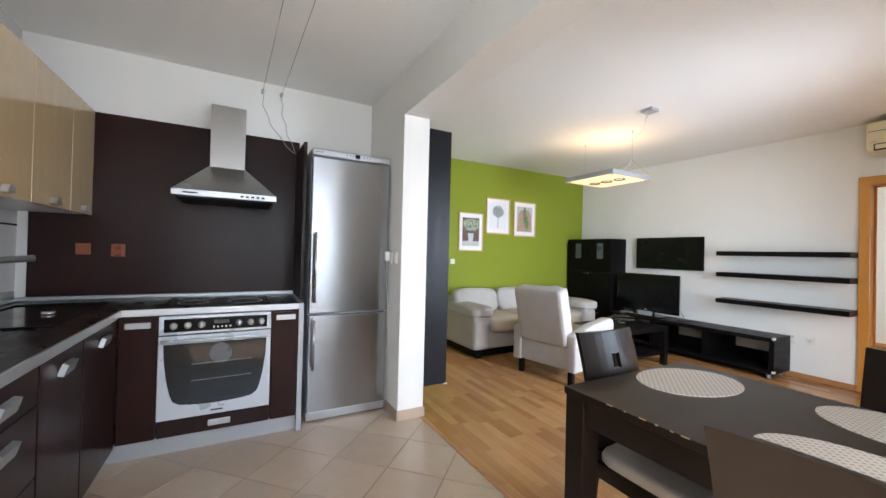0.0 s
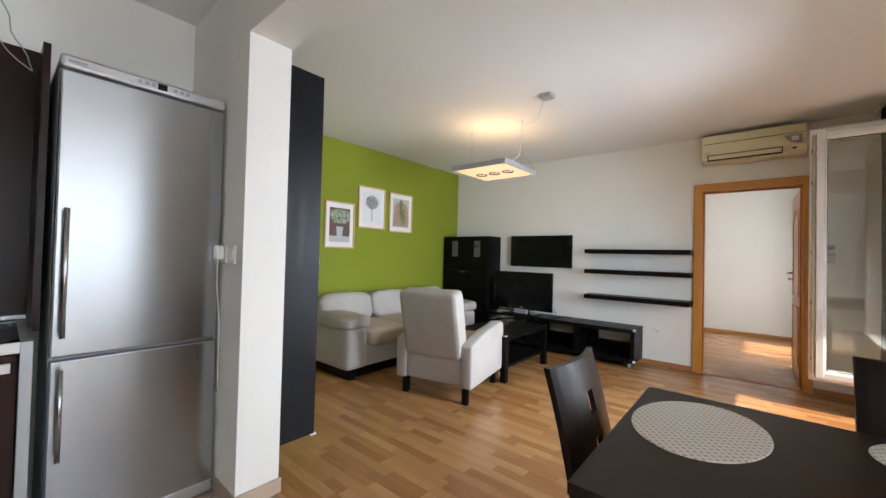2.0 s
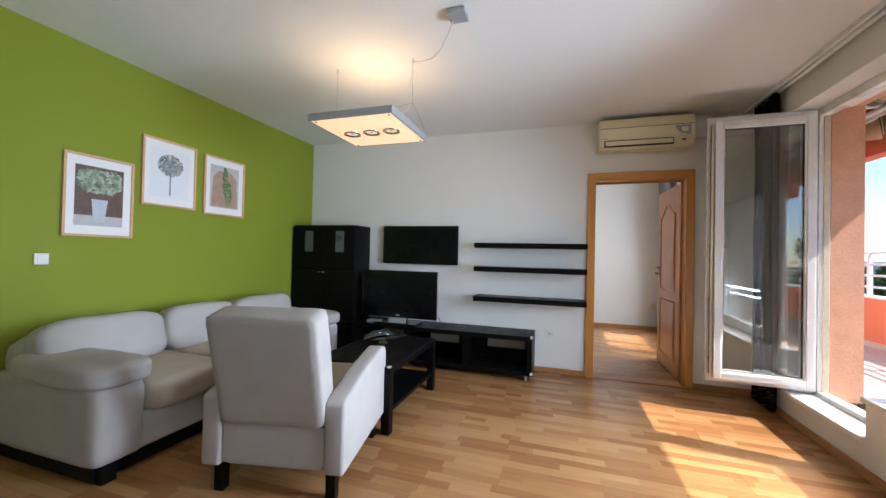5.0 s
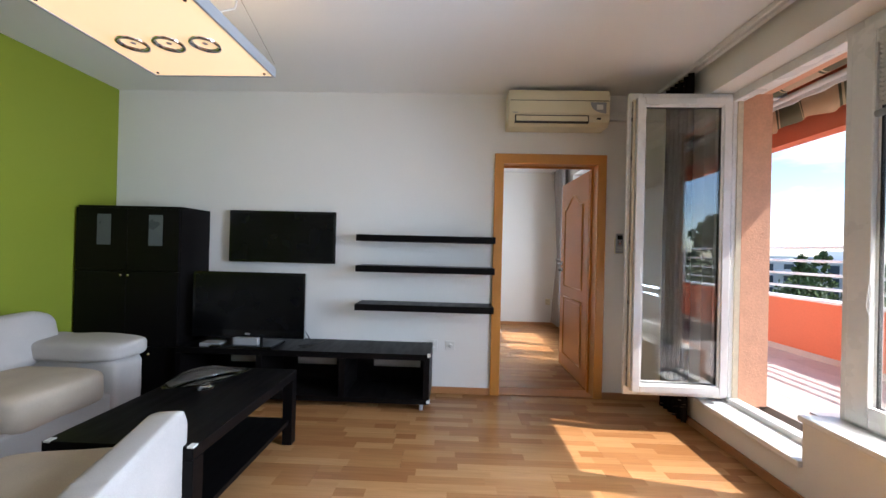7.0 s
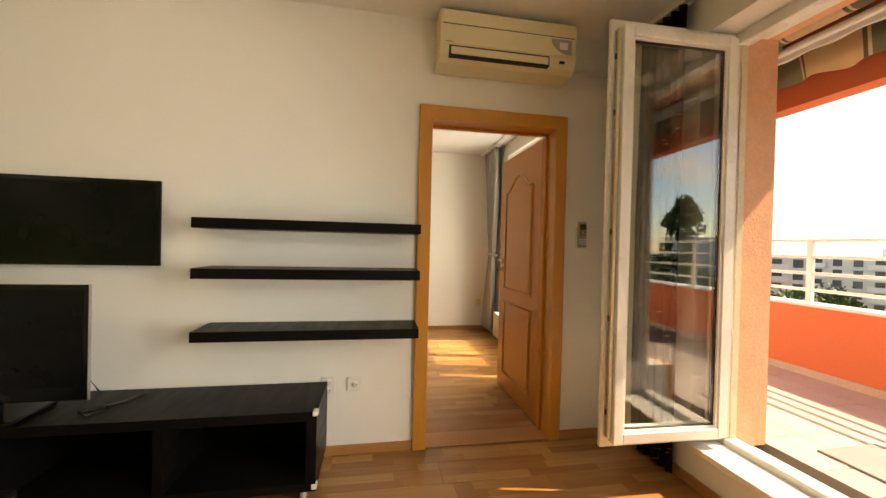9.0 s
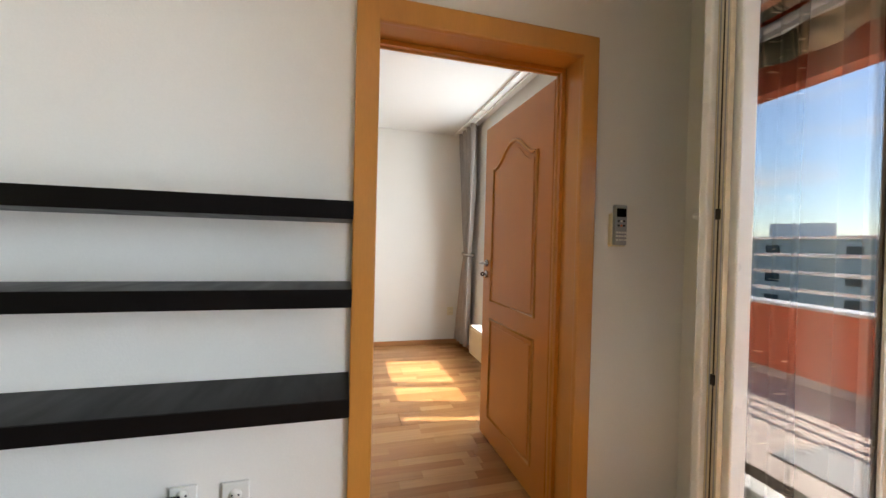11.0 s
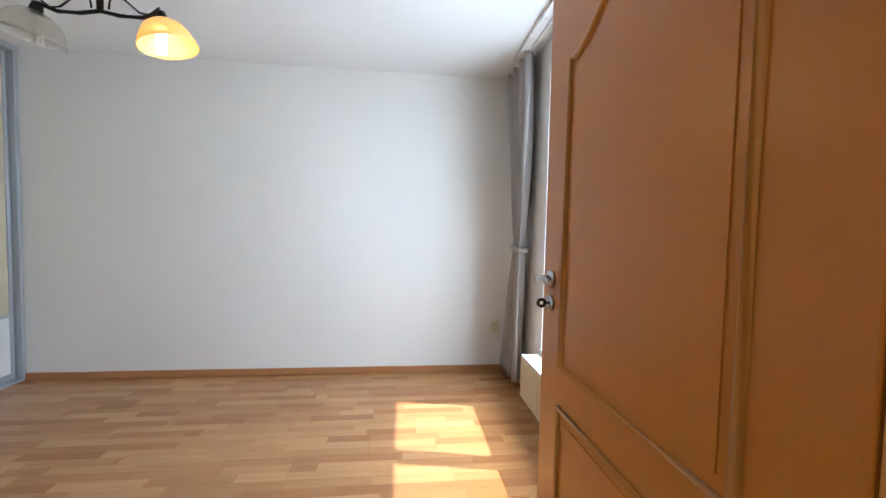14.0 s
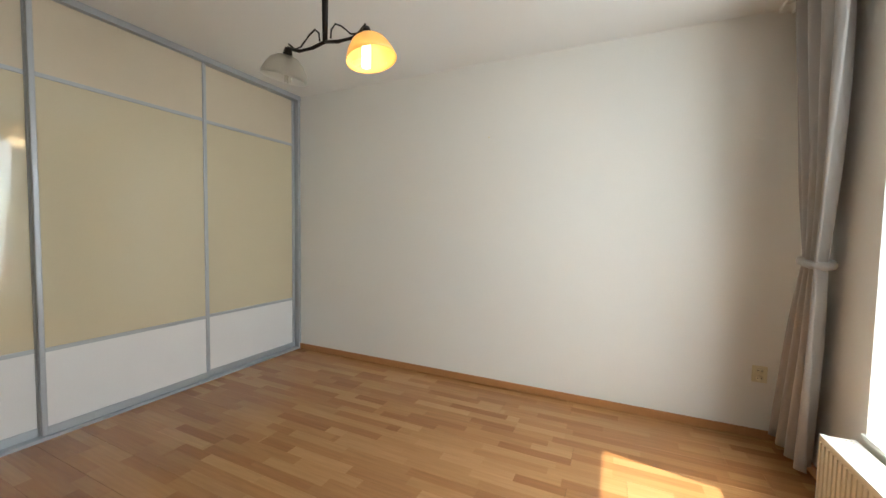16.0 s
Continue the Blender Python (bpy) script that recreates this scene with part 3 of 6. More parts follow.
def terrace_window():
    w = thing("window_1", "white plastic terrace door and window, door sash open inward", "window", kind="structure")
    y0, y1 = -0.565, -0.495
    part("window_frame", boxes((4.80, 4.862, y0, y1, 0.2, 2.36), (3.985, 4.06, y0, y1, 0.2, 2.36), (2.75, 2.81, y0, y1, 0.42, 2.36), (4.06, 4.80, y0, y1, 2.30, 2.36), (2.81, 3.985, y0, y1, 2.30, 2.36),
                               (4.06, 4.80, y0, y1, 0.2, 0.255), (2.81, 3.985, y0, y1, 0.42, 0.48), bevel=0.005), PVC, w)
    part("window_frame_groove", boxes((4.79, 4.801, y0 + 0.01, y1 - 0.025, 0.255, 2.3), (4.06, 4.066, y0 + 0.01, y1 - 0.025, 0.255, 2.3)), PVCOLD, w)
    glazed_sash("door_sash", 0.702, 2.106, w, pose(4.813, 0.212, 0.25, 0, 0, -91.2))
    glazed_sash("window_sash", 1.205, 1.85, w, pose(4.02, -0.505, 0.462, 0, 0, 180), handle=False, inside=-1)
    for z in (0.42, 1.3, 2.16):
        bm = bmesh.new()
        cyl(bm, (4.842, -0.478, z - 0.035), (4.842, -0.478, z + 0.035), 0.011)
        part("sash_hinge", bm, PVC, w)
    part("window_sill", boxes((2.75, 4.085, -0.5, -0.315, 0.42, 0.45), bevel=0.006), PVC, w, "white board sill above the low parapet")
    part("step_board", boxes((4.075, 4.885, -0.5, -0.315, 0.19, 0.222), bevel=0.006), PVC, w, "white board step at the terrace door")
    for z in (0.62, 1.2, 1.85):
        part("strike_plate", boxes((4.066, 4.069, -0.532, -0.516, z, z + 0.03)), IRON, w)


terrace_window()


def slat_blind():
    b = thing("venetian_blind", "white slatted venetian blind with a looped bead cord", "blind")
    part("head_rail", boxes((2.85, 3.9, -0.49, -0.455, 2.26, 2.3), bevel=0.003), PVC, b)
    for k in range(16):
        z = 2.24 - k * 0.021
        part("slat", boxes((2.86, 3.89, -0.0115, 0.0115, -0.0006, 0.0006), m=pose(0, -0.473, z, 28)), PVC, b)
    bm = bmesh.new()
    cyl(bm, (2.85, -0.473, 1.885), (3.9, -0.473, 1.885), 0.016)
    part("bottom_rail", bm, GREYPL, b, "grey bottom bar", True)
    bm = bmesh.new()
    tube(bm, [(3.90, -0.468, 2.27), (3.905, -0.46, 1.6), (3.905, -0.46, 1.12), (3.89, -0.46, 1.02), (3.905, -0.46, 0.98), (3.92, -0.46, 1.02), (3.909, -0.46, 1.12)], 0.0022, 6)
    part("cord", bm, PVC, b)


slat_blind()


def bedroom_window():
    w = thing("window_2", "white plastic bedroom window, narrow and wide panes between added sun-shaping bars", "window", kind="structure")
    y0, y1 = -0.565, -0.495
    # The two middle bars are unseen, sized to split sunlight on the floor.
    part("window_frame", boxes((7.70, 7.782, y0, y1, 0.4, 2.4), (6.3, 6.36, y0, y1, 0.4, 2.4), (6.36, 7.70, y0, y1, 2.32, 2.4), (6.36, 7.70, y0, y1, 0.4, 0.46), (6.98, 7.1, y0, y1, 0.46, 2.32), (6.42, 6.69, y0, y1, 0.46, 2.32), bevel=0.005), PVC, w)
    for x0, x1 in ((6.36, 6.42), (6.69, 6.98), (7.1, 7.70)):
        g = part("pane", boxes((x0, x1, -0.53, -0.526, 0.46, 2.32)), GLASS, w)
        g.visible_shadow = False
    part("window_sill", boxes((6.28, 7.8, -0.5, -0.33, 0.395, 0.415), bevel=0.004), PVC, w)


bedroom_window()


def dining_window():
    w = thing("window_3", "white plastic dining window", "window", kind="structure")
    spans = [(-0.6, 0.5), (0.5, 1.55)]
    for x0, x1 in spans:
        f = part("window_frame", boxes((x0, x0 + 0.05, -1.0, -0.93, 0.5, 2.35), (x1 - 0.05, x1, -1.0, -0.93, 0.5, 2.35), (x0 + 0.05, x1 - 0.05, -1.0, -0.93, 0.5, 0.56), (x0 + 0.05, x1 - 0.05, -1.0, -0.93, 2.29, 2.35)), PVC, w)
        g = part("pane", boxes((x0 + 0.05, x1 - 0.05, -0.97, -0.966, 0.56, 2.29)), GLASS, f)
        g.visible_shadow = False


dining_window()
setting("curtain_rail_living", boxes((2.7, 5.37, -0.315, -0.285, H - 0.022, H - 0.002), (2.7, 5.37, -0.25, -0.235, H - 0.03, H - 0.002)), PVC, "white ceiling curtain rail in the living room", "curtain rail")
setting("curtain_rail_bedroom", boxes((5.6, 8.495, -0.23, -0.17, H - 0.025, H - 0.002), (5.6, 8.495, -0.24, -0.23, H - 0.04, H - 0.002)), PVC, "white ceiling curtain rail in the bedroom", "curtain rail")


# ---- kitchen ----
def flat_handle(name, m, parent, w=0.12, h=0.035):
    part(name, boxes((-w / 2, w / 2, -0.014, -0.001, -h / 2, h / 2), bevel=0.003, m=m), ALU, parent, "flat satin aluminium pull")


def base_unit(label, x0, x1, front, back, z0, z1, pulls):
    u = thing("base_cabinet", label, "cabinet", group="kitchen base cabinets")
    part("body", boxes((x0 + 0.002, x1 - 0.002, front + 0.02, back, z0, 0.83)), WENGE, u)
    part("door", boxes((x0 + 0.003, x1 - 0.003, front, front + 0.018, z0, z1), bevel=0.0015), WENGE, u)
    for x, z in pulls:
        flat_handle("handle", pose(x, front, z), u)


base_unit("dark wenge corner base cabinet beside the oven", -0.475, -0.292, 2.565, 3.18, 0.105, 0.822, [(-0.385, 0.775)])
base_unit("narrow dark wenge base cabinet beside the fridge", 0.315, 0.478, 2.565, 3.18, 0.105, 0.822, [(0.40, 0.78)])
base_unit("dark wenge drawer below the oven", -0.289, 0.312, 2.565, 3.18, 0.105, 0.205, [(0.03, 0.155)])


def side_unit(label, y0, y1, splits):
    u = thing("base_cabinet", label, "cabinet", group="kitchen base cabinets")
    part("body", boxes((-1.11, -0.492, y0 + 0.002, y1 - 0.002, 0.105, 0.83)), WENGE, u)
    for z0, z1 in splits:
        part("drawer_front" if len(splits) > 1 else "door", boxes((-0.49, -0.472, y0 + 0.003, y1 - 0.003, z0, z1), bevel=0.0015), WENGE, u)
        bm = bmesh.new()
        prism(bm, [(-0.055, -0.022), (0.055, -0.022), (0.05, 0.022), (-0.05, 0.022)], -0.024, -0.004)
        bmesh.ops.transform(bm, matrix=pose(-0.472, (y0 + y1) / 2, z1 - 0.06, 18, 0, 90), verts=bm.verts)
        part("handle", bm, ALU, u, "slanted satin aluminium pull")


side_unit("dark wenge base cabinet under the sink", 2.03, 2.54, [(0.105, 0.822)])
side_unit("dark wenge base cabinet beside the drawers", 1.62, 2.025, [(0.105, 0.822)])
side_unit("dark wenge drawer cabinet with aluminium pulls", 1.15, 1.615, [(0.105, 0.445), (0.45, 0.69), (0.695, 0.822)])
side_unit("dark wenge base cabinet at the end of the worktop", 0.8, 1.145, [(0.105, 0.822)])
plinth = thing("kitchen_plinth", "pale aluminium plinth along the base cabinets", "plinth")
part("board", boxes((-0.52, 0.48, 2.595, 2.612, 0.0, 0.103), (-0.535, -0.52, 0.8, 2.61, 0.0, 0.103)), ALUPLAIN, plinth)
panel = tagged(part("end_panel", boxes((0.48, 0.512, 2.552, 3.185, 0.0, 0.868), bevel=0.002), ALUPLAIN), "grey aluminium end panel beside the fridge", "panel")

worktop = thing("worktop", "dark brown L-shaped worktop with aluminium front edge", "worktop")
part("slab", boxes((-1.115, 0.479, 2.56, 3.185, 0.832, 0.868), (-1.115, -0.47, 0.75, 2.558, 0.832, 0.868)), WORKTOP, worktop)
part("edge_strip", boxes((-0.468, 0.479, 2.548, 2.559, 0.83, 0.869), (-0.469, -0.458, 0.75, 2.548, 0.83, 0.869), bevel=0.002), ALU, worktop, "satin aluminium edge strip")
part("upstand", boxes((-1.115, 0.53, 3.16, 3.182, 0.869, 0.892), (-1.115, -1.095, 0.75, 3.16, 0.869, 0.892), bevel=0.004), ALU, worktop, "satin aluminium upstand")


def oven():
    o = thing("oven", "built-in silver oven with dark glass door", "oven")
    part("body", boxes((-0.287, 0.309, 2.57, 3.1, 0.21, 0.822)), DARK, o)
    part("control_panel", boxes((-0.287, 0.309, 2.545, 2.57, 0.712, 0.824), bevel=0.004), OVENWHITE, o)
    part("control_strip", boxes((-0.262, 0.285, 2.5415, 2.546, 0.728, 0.806), bevel=0.006), BEZEL, o, "gloss black control strip")
    for x in (-0.215, -0.145, -0.075, 0.125, 0.19, 0.25):
        bm = bmesh.new()
        cyl(bm, (x, 2.543, 0.765), (x, 2.519, 0.765), 0.02, 0.017, 24)
        box(bm, x - 0.003, x + 0.003, 2.512, 2.523, 0.748, 0.782, 0.001)
        part("knob", bm, ALU, o, "", True)
    part("display", boxes((-0.01, 0.07, 2.540, 2.543, 0.768, 0.79)), OVENDIM, o)
    for k in range(5):
        bm = bmesh.new()
        cyl(bm, (-0.012 + k * 0.022, 2.543, 0.748), (-0.012 + k * 0.022, 2.536, 0.748), 0.005)
        part("button", bm, ALU, o)
    # door: silver surround with a glass that narrows downward
    out = [(-0.287, 0.212), (0.309, 0.212), (0.309, 0.704), (-0.287, 0.704)]
    bm = bmesh.new()
    prism(bm, out, 2.548, 2.57)
    door = part("door", bm, OVENWHITE, o)
    side = [(0.273, 0.655), (0.268, 0.55), (0.256, 0.45), (0.238, 0.36), (0.222, 0.318), (0.19, 0.296), (0.13, 0.287), (0.06, 0.283)]
    gl = [(0.011 - u, z) for u, z in side] + [(0.011 + u, z) for u, z in side[::-1]]
    bm = bmesh.new()
    prism(bm, gl, 2.5445, 2.549)
    part("door_glass", bm, OVENGLASS, door, "dark tinted glass window")
    for z in (0.43, 0.53):
        bm = bmesh.new()
        tube(bm, [(-0.12, 2.543, z), (0.2, 2.543, z + 0.004)], 0.0016, 6)
        part("rack_line", bm, GREYPL, door)
    bm = bmesh.new()
    cyl(bm, (0.03, 2.5448, 0.585), (0.03, 2.5435, 0.585), 0.062, None, 32)
    part("fan_cover", bm, OVENDIM, door)
    bm = bmesh.new()
    tube(bm, [(-0.27, 2.55, 0.672), (-0.27, 2.507, 0.678), (0.292, 2.507, 0.678), (0.292, 2.55, 0.672)], 0.011, 10)
    part("handle", bm, OVENWHITE, door, "", True)
    part("maker_mark", boxes((-0.018, 0.048, 2.5462, 2.5485, 0.232, 0.24)), DARK, door)


oven()


def hob():
    h = thing("hob", "black glass ceramic hob in the worktop", "hob")
    part("glass", boxes((-0.29, 0.31, 2.62, 3.1, 0.869, 0.876), bevel=0.002), BEZEL, h)
    for x, y, r in ((-0.14, 2.98, 0.1), (0.16, 2.98, 0.08), (-0.14, 2.75, 0.08), (0.16, 2.75, 0.1)):
        bm = bmesh.new()
        lathe(bm, [(r, 0), (r + 0.003, 0), (r + 0.003, 0.0008), (r, 0.0008), (r, 0)], 32, (x, y, 0.876))
        part("cooking_zone", bm, GREYPL, h)


hob()


def sink():
    s = thing("sink", "dark composite sink sunk into the worktop", "sink")
    part("rim", boxes((-1.02, -0.60, 2.1, 2.12, 0.868, 0.878), (-1.02, -0.60, 2.9, 2.92, 0.868, 0.878), (-1.02, -1.0, 2.12, 2.9, 0.868, 0.878), (-0.62, -0.60, 2.12, 2.9, 0.868, 0.878), bevel=0.003), BEZEL, s)
    part("bowl", boxes((-1.0, -0.62, 2.12, 2.9, 0.8685, 0.870)), BEZEL, s)
    bm = bmesh.new()
    cyl(bm, (-0.74, 2.52, 0.87), (-0.74, 2.52, 0.882), 0.03)
    part("waste", bm, CHROME, s, "chrome waste fitting", True)
    f = thing("kitchen_tap", "brushed chrome kitchen tap with straight spout", "tap")
    bm = bmesh.new()
    cyl(bm, (-1.05, 2.05, 0.868), (-1.05, 2.05, 1.15), 0.026)
    part("body", bm, CHROME, f, "", True)
    bm = bmesh.new()
    cyl(bm, (-1.05, 2.05, 1.13), (-0.75, 2.36, 1.163), 0.016)
    part("spout", bm, ALU, f, "", True)
    bm = bmesh.new()
    cyl(bm, (-1.04, 2.03, 0.99), (-0.755, 2.2, 1.004), 0.018)
    part("lever", bm, ALU, f, "", True)


sink()


def upper(label, y0, y1):
    u = thing("wall_cabinet", label, "cabinet", group="kitchen wall cabinets")
    part("body", boxes((-1.118, -0.782, y0 + 0.001, y1 - 0.001, 1.435, 2.125)), WARDWHITE, u)
    part("door", boxes((-0.78, -0.76, y0 + 0.002, y1 - 0.002, 1.43, 2.13), bevel=0.002), CREAM, u, "glossy cream wood-grain front")
    bm = bmesh.new()
    prism(bm, [(-0.035, -0.016), (0.035, -0.016), (0.02, 0.016), (-0.02, 0.016)], -0.026, -0.001)
    bmesh.ops.transform(bm, matrix=pose(-0.76, (y0 + y1) / 2, 1.462, 0, 0, 90), verts=bm.verts)
    part("handle", bm, ALU, u, "tapered satin aluminium pull")


for a, b in ((2.815, 3.185), (2.345, 2.812), (1.875, 2.342), (1.4, 1.872)):
    upper("glossy cream kitchen wall cabinet with aluminium pull", a, b)
setting("splashback", boxes((-1.06, 0.535, 3.172, 3.188, 0.894, 2.128)), WENGE, "dark brown laminate splashback panel", "splashback")
setting("tiled_side_splashback", boxes((-1.118, -1.108, 0.75, 3.17, 0.9, 1.34), (-1.118, -1.108, 0.75, 3.17, 1.352, 1.43)), WARDWHITE, "white tiles on the kitchen side wall", "splashback")
setting("tile_accent", boxes((-1.118, -1.1075, 0.75, 3.17, 1.34, 1.352)), DARK, "dark accent line in the wall tiles", "trim")
tagged(part("tall_side_panel", boxes((0.512, 0.535, 2.75, 3.172, 0.87, 2.03)), WENGE), "dark brown side panel beside the fridge", "panel")


def hood():
    h = thing("cooker_hood", "stainless steel chimney cooker hood on the splashback", "cooker hood")
    part("chimney", boxes((-0.085, 0.133, 2.93, 3.17, 1.79, 2.245), bevel=0.002), STEEL, h)
    bm = bmesh.new()
    lo = [(-0.27, 2.70), (0.328, 2.70), (0.328, 3.17), (-0.27, 3.17)]
    hi = [(-0.09, 2.92), (0.138, 2.92), (0.138, 3.17), (-0.09, 3.17)]
    a = [bm.verts.new((x, y, 1.60)) for x, y in lo]
    b = [bm.verts.new((x, y, 1.80)) for x, y in hi]
    for k in range(4):
        bm.faces.new((a[k], a[(k + 1) % 4], b[(k + 1) % 4], b[k]))
    bm.faces.new(a[::-1])
    bm.faces.new(b)
    part("canopy", bm, STEEL, h)
    part("rim", boxes((-0.272, 0.33, 2.695, 3.172, 1.562, 1.601), bevel=0.002), ALU, h)
    part("filter", boxes((-0.25, 0.31, 2.72, 3.15, 1.552, 1.563)), DARK, h)
    for k in range(5):
        part("button", boxes((0.11 + k * 0.032, 0.128 + k * 0.032, 2.689, 2.696, 1.574, 1.586), bevel=0.001), DARK, h)
    part("maker_mark", boxes((-0.21, -0.13, 2.692, 2.696, 1.577, 1.585)), DARK, h)


hood()


def fridge():
    f = thing("fridge_freezer", "tall brushed stainless steel fridge freezer with bar handles", "fridge")
    x0, x1, y = 0.556, 1.138, 2.63
    part("body", boxes((x0, x1, y + 0.055, 3.17, 0.03, 1.95)), ALUPLAIN, f)
    part("top_panel", boxes((x0 - 0.003, x1 + 0.003, y - 0.004, 3.17, 1.915, 1.968), bevel=0.012), ALU, f, "rounded satin metal control panel")
    part("control_display", boxes((0.86, 0.895, y - 0.0075, y - 0.003, 1.928, 1.955)), BEZEL, f)
    for x in (0.79, 0.815, 0.838, 0.92, 0.945, 0.968):
        part("control_button", boxes((x, x + 0.014, y - 0.0065, y - 0.003, 1.934, 1.95), bevel=0.001), GREYPL, f)
    part("maker_mark", boxes((0.575, 0.63, y - 0.0065, y - 0.003, 1.937, 1.946)), GREYPL, f)
    for name, z0, z1, h0, h1 in (("fridge_door", 0.777, 1.908, 0.86, 1.36), ("freezer_door", 0.072, 0.765, 0.39, 0.74)):
        bm = boxes((x0, x1, y, y + 0.05, z0, z1), bevel=0.008)
        d = part(name, bm, STEELDOOR, f)
        bm = bmesh.new()
        xh = x0 + 0.03
        tube(bm, [(xh, y - 0.045, h0), (xh, y - 0.045, h1)], 0.0085, 12)
        for z in (h0 + 0.05, h1 - 0.05):
            cyl(bm, (xh, y + 0.002, z), (xh, y - 0.045, z), 0.007)
        part("handle", bm, STEEL, d, "", True)
    part("plinth_grille", boxes((x0, x1, y + 0.01, y + 0.05, 0.012, 0.07), bevel=0.004), ALU, f)


fridge()


def wall_switch(name, label, m, mat1, sockets=0, size=0.08, tall=1):
    s = thing(name, label, "socket" if sockets else "switch", m)
    part("plate", boxes((-size / 2, size / 2, -0.012, 0, -size * tall / 2, size * tall / 2), bevel=0.004), mat1, s)
    if sockets:
        for k in range(sockets):
            z = (k - (sockets - 1) / 2) * size * tall * 0.46
            bm = bmesh.new()
            cyl(bm, (0, -0.0115, z), (0, -0.0145, z), size * 0.24, None, 24)
            part("socket_face", bm, mat1, s, "", True)
            bm = bmesh.new()
            for dx in (-0.0095, 0.0095):
                cyl(bm, (dx, -0.0143, z), (dx, -0.0152, z), 0.003)
            part("socket_hole", bm, DARK, s)
    else:
        part("rocker", boxes((-size * 0.33, size * 0.33, -0.017, -0.011, -size * 0.33, size * 0.33), bevel=0.003), mat1, s)
    return s


wall_switch("light_switch", "brown rocker switch on the splashback", pose(-0.795, 3.171, 1.205), BROWNPL, 0, 0.075)
wall_switch("power_socket", "brown double power socket on the splashback", pose(-0.615, 3.171, 1.2), BROWNPL, 2, 0.075, 1.15)
wall_switch("light_switch", "cream double switch on the pier", pose(1.153, 2.50, 1.19, 0, 0, -90), WHITEPL, 0, 0.075, 1.2)
wall_switch("power_socket", "white socket on the pier beside the fridge", pose(1.153, 2.60, 1.19, 0, 0, -90), WHITEPL, 1, 0.075, 1.2)
wall_switch("light_switch", "small white switch on the green wall", pose(2.76, 4.409, 1.12, 0, 0, 0), WHITEPL, 0, 0.07)
wall_switch("power_socket", "white double power socket above the bench", pose(5.377, 1.572, 0.405, 0, 0, -90), WHITEPL, 2, 0.075, 1.35)
wall_switch("aerial_socket", "white square aerial socket on the wall", pose(5.377, 1.425, 0.41, 0, 0, -90), WHITEPL, 1, 0.08)
wall_switch("power_socket", "white double power socket low on the bedroom wall", pose(8.499, -0.18, 0.40, 0, 0, -90), CREAMPL, 2, 0.075, 1.35)

plug = thing("plug_adapter", "small white plug with a cord hanging beside the fridge", "plug")
part("plug_body", boxes((1.105, 1.139, 2.575, 2.625, 1.165, 1.235), bevel=0.006), WHITEPL, plug)
bm = bmesh.new()
tube(bm, [(1.12, 2.6, 1.167), (1.122, 2.61, 1.1), (1.13, 2.625, 1.0), (1.143, 2.626, 0.85), (1.146, 2.627, 0.5)], 0.003, 6)
part("cord", bm, WHITEPL, plug, "", True)

wire = thing("cable_light_track", "two steel tension wires with wall anchors and dangling leads", "cable lights")
for x in (0.245, 0.384):
    bm = bmesh.new()
    tube(bm, [(x, 3.16, 2.492), (x + 0.05, 1.0, 2.495), (x + 0.08, -0.82, 2.5)], 0.0025, 6)
    part("wire", bm, STEEL, wire)
    bm = bmesh.new()
    cyl(bm, (x, 3.19, 2.492), (x, 3.13, 2.492), 0.012)
    cyl(bm, (x, 3.14, 2.492), (x, 3.14, 2.462), 0.007)
    part("anchor", bm, ALU, wire, "", True)
    bm = bmesh.new()
    pts = [(x + 0.008 * math.sin(k * 1.3 + x * 30) + (0.52 - x) * (k / 14) ** 2 * 0.9, 3.15, 2.465 - 0.44 * k / 14) for k in range(15)]
    tube(bm, pts, 0.0028, 6)
    part("lead", bm, GREYPL, wire)


# ---- dining ----
def dining_table():
    t = thing("dining_table", "dark wenge dining table with worn edges", "table")
    x0, x1, y0, y1 = 1.19, 1.968, -0.62, 0.857
    part("tabletop", boxes((x0, x1, y0, y1, 0.724, 0.75), bevel=0.002), TABLE, t)
    part("apron", boxes((x0 + 0.02, x0 + 0.042, y0 + 0.08, y1 - 0.08, 0.63, 0.723), (x1 - 0.042, x1 - 0.02, y0 + 0.08, y1 - 0.08, 0.63, 0.723), (x0 + 0.08, x1 - 0.08, y0 + 0.02, y0 + 0.042, 0.63, 0.723), (x0 + 0.08, x1 - 0.08, y1 - 0.042, y1 - 0.02, 0.63, 0.723)), TABLE, t)
    for x in (x0 + 0.005, x1 - 0.085):
        for y in (y0 + 0.005, y1 - 0.085):
            part("leg", boxes((x, x + 0.08, y, y + 0.08, 0.0, 0.723), bevel=0.003), TABLE, t)
    rng = random.Random(4)
    for k in range(16):
        y = y0 + 0.1 + rng.random() * (y1 - y0 - 0.2)
        part("edge_chip", boxes((x0 - 0.0006, x0 + 0.0015, y, y + 0.006 + rng.random() * 0.02, 0.7475, 0.7506)), FRAMEWOOD, t)


dining_table()


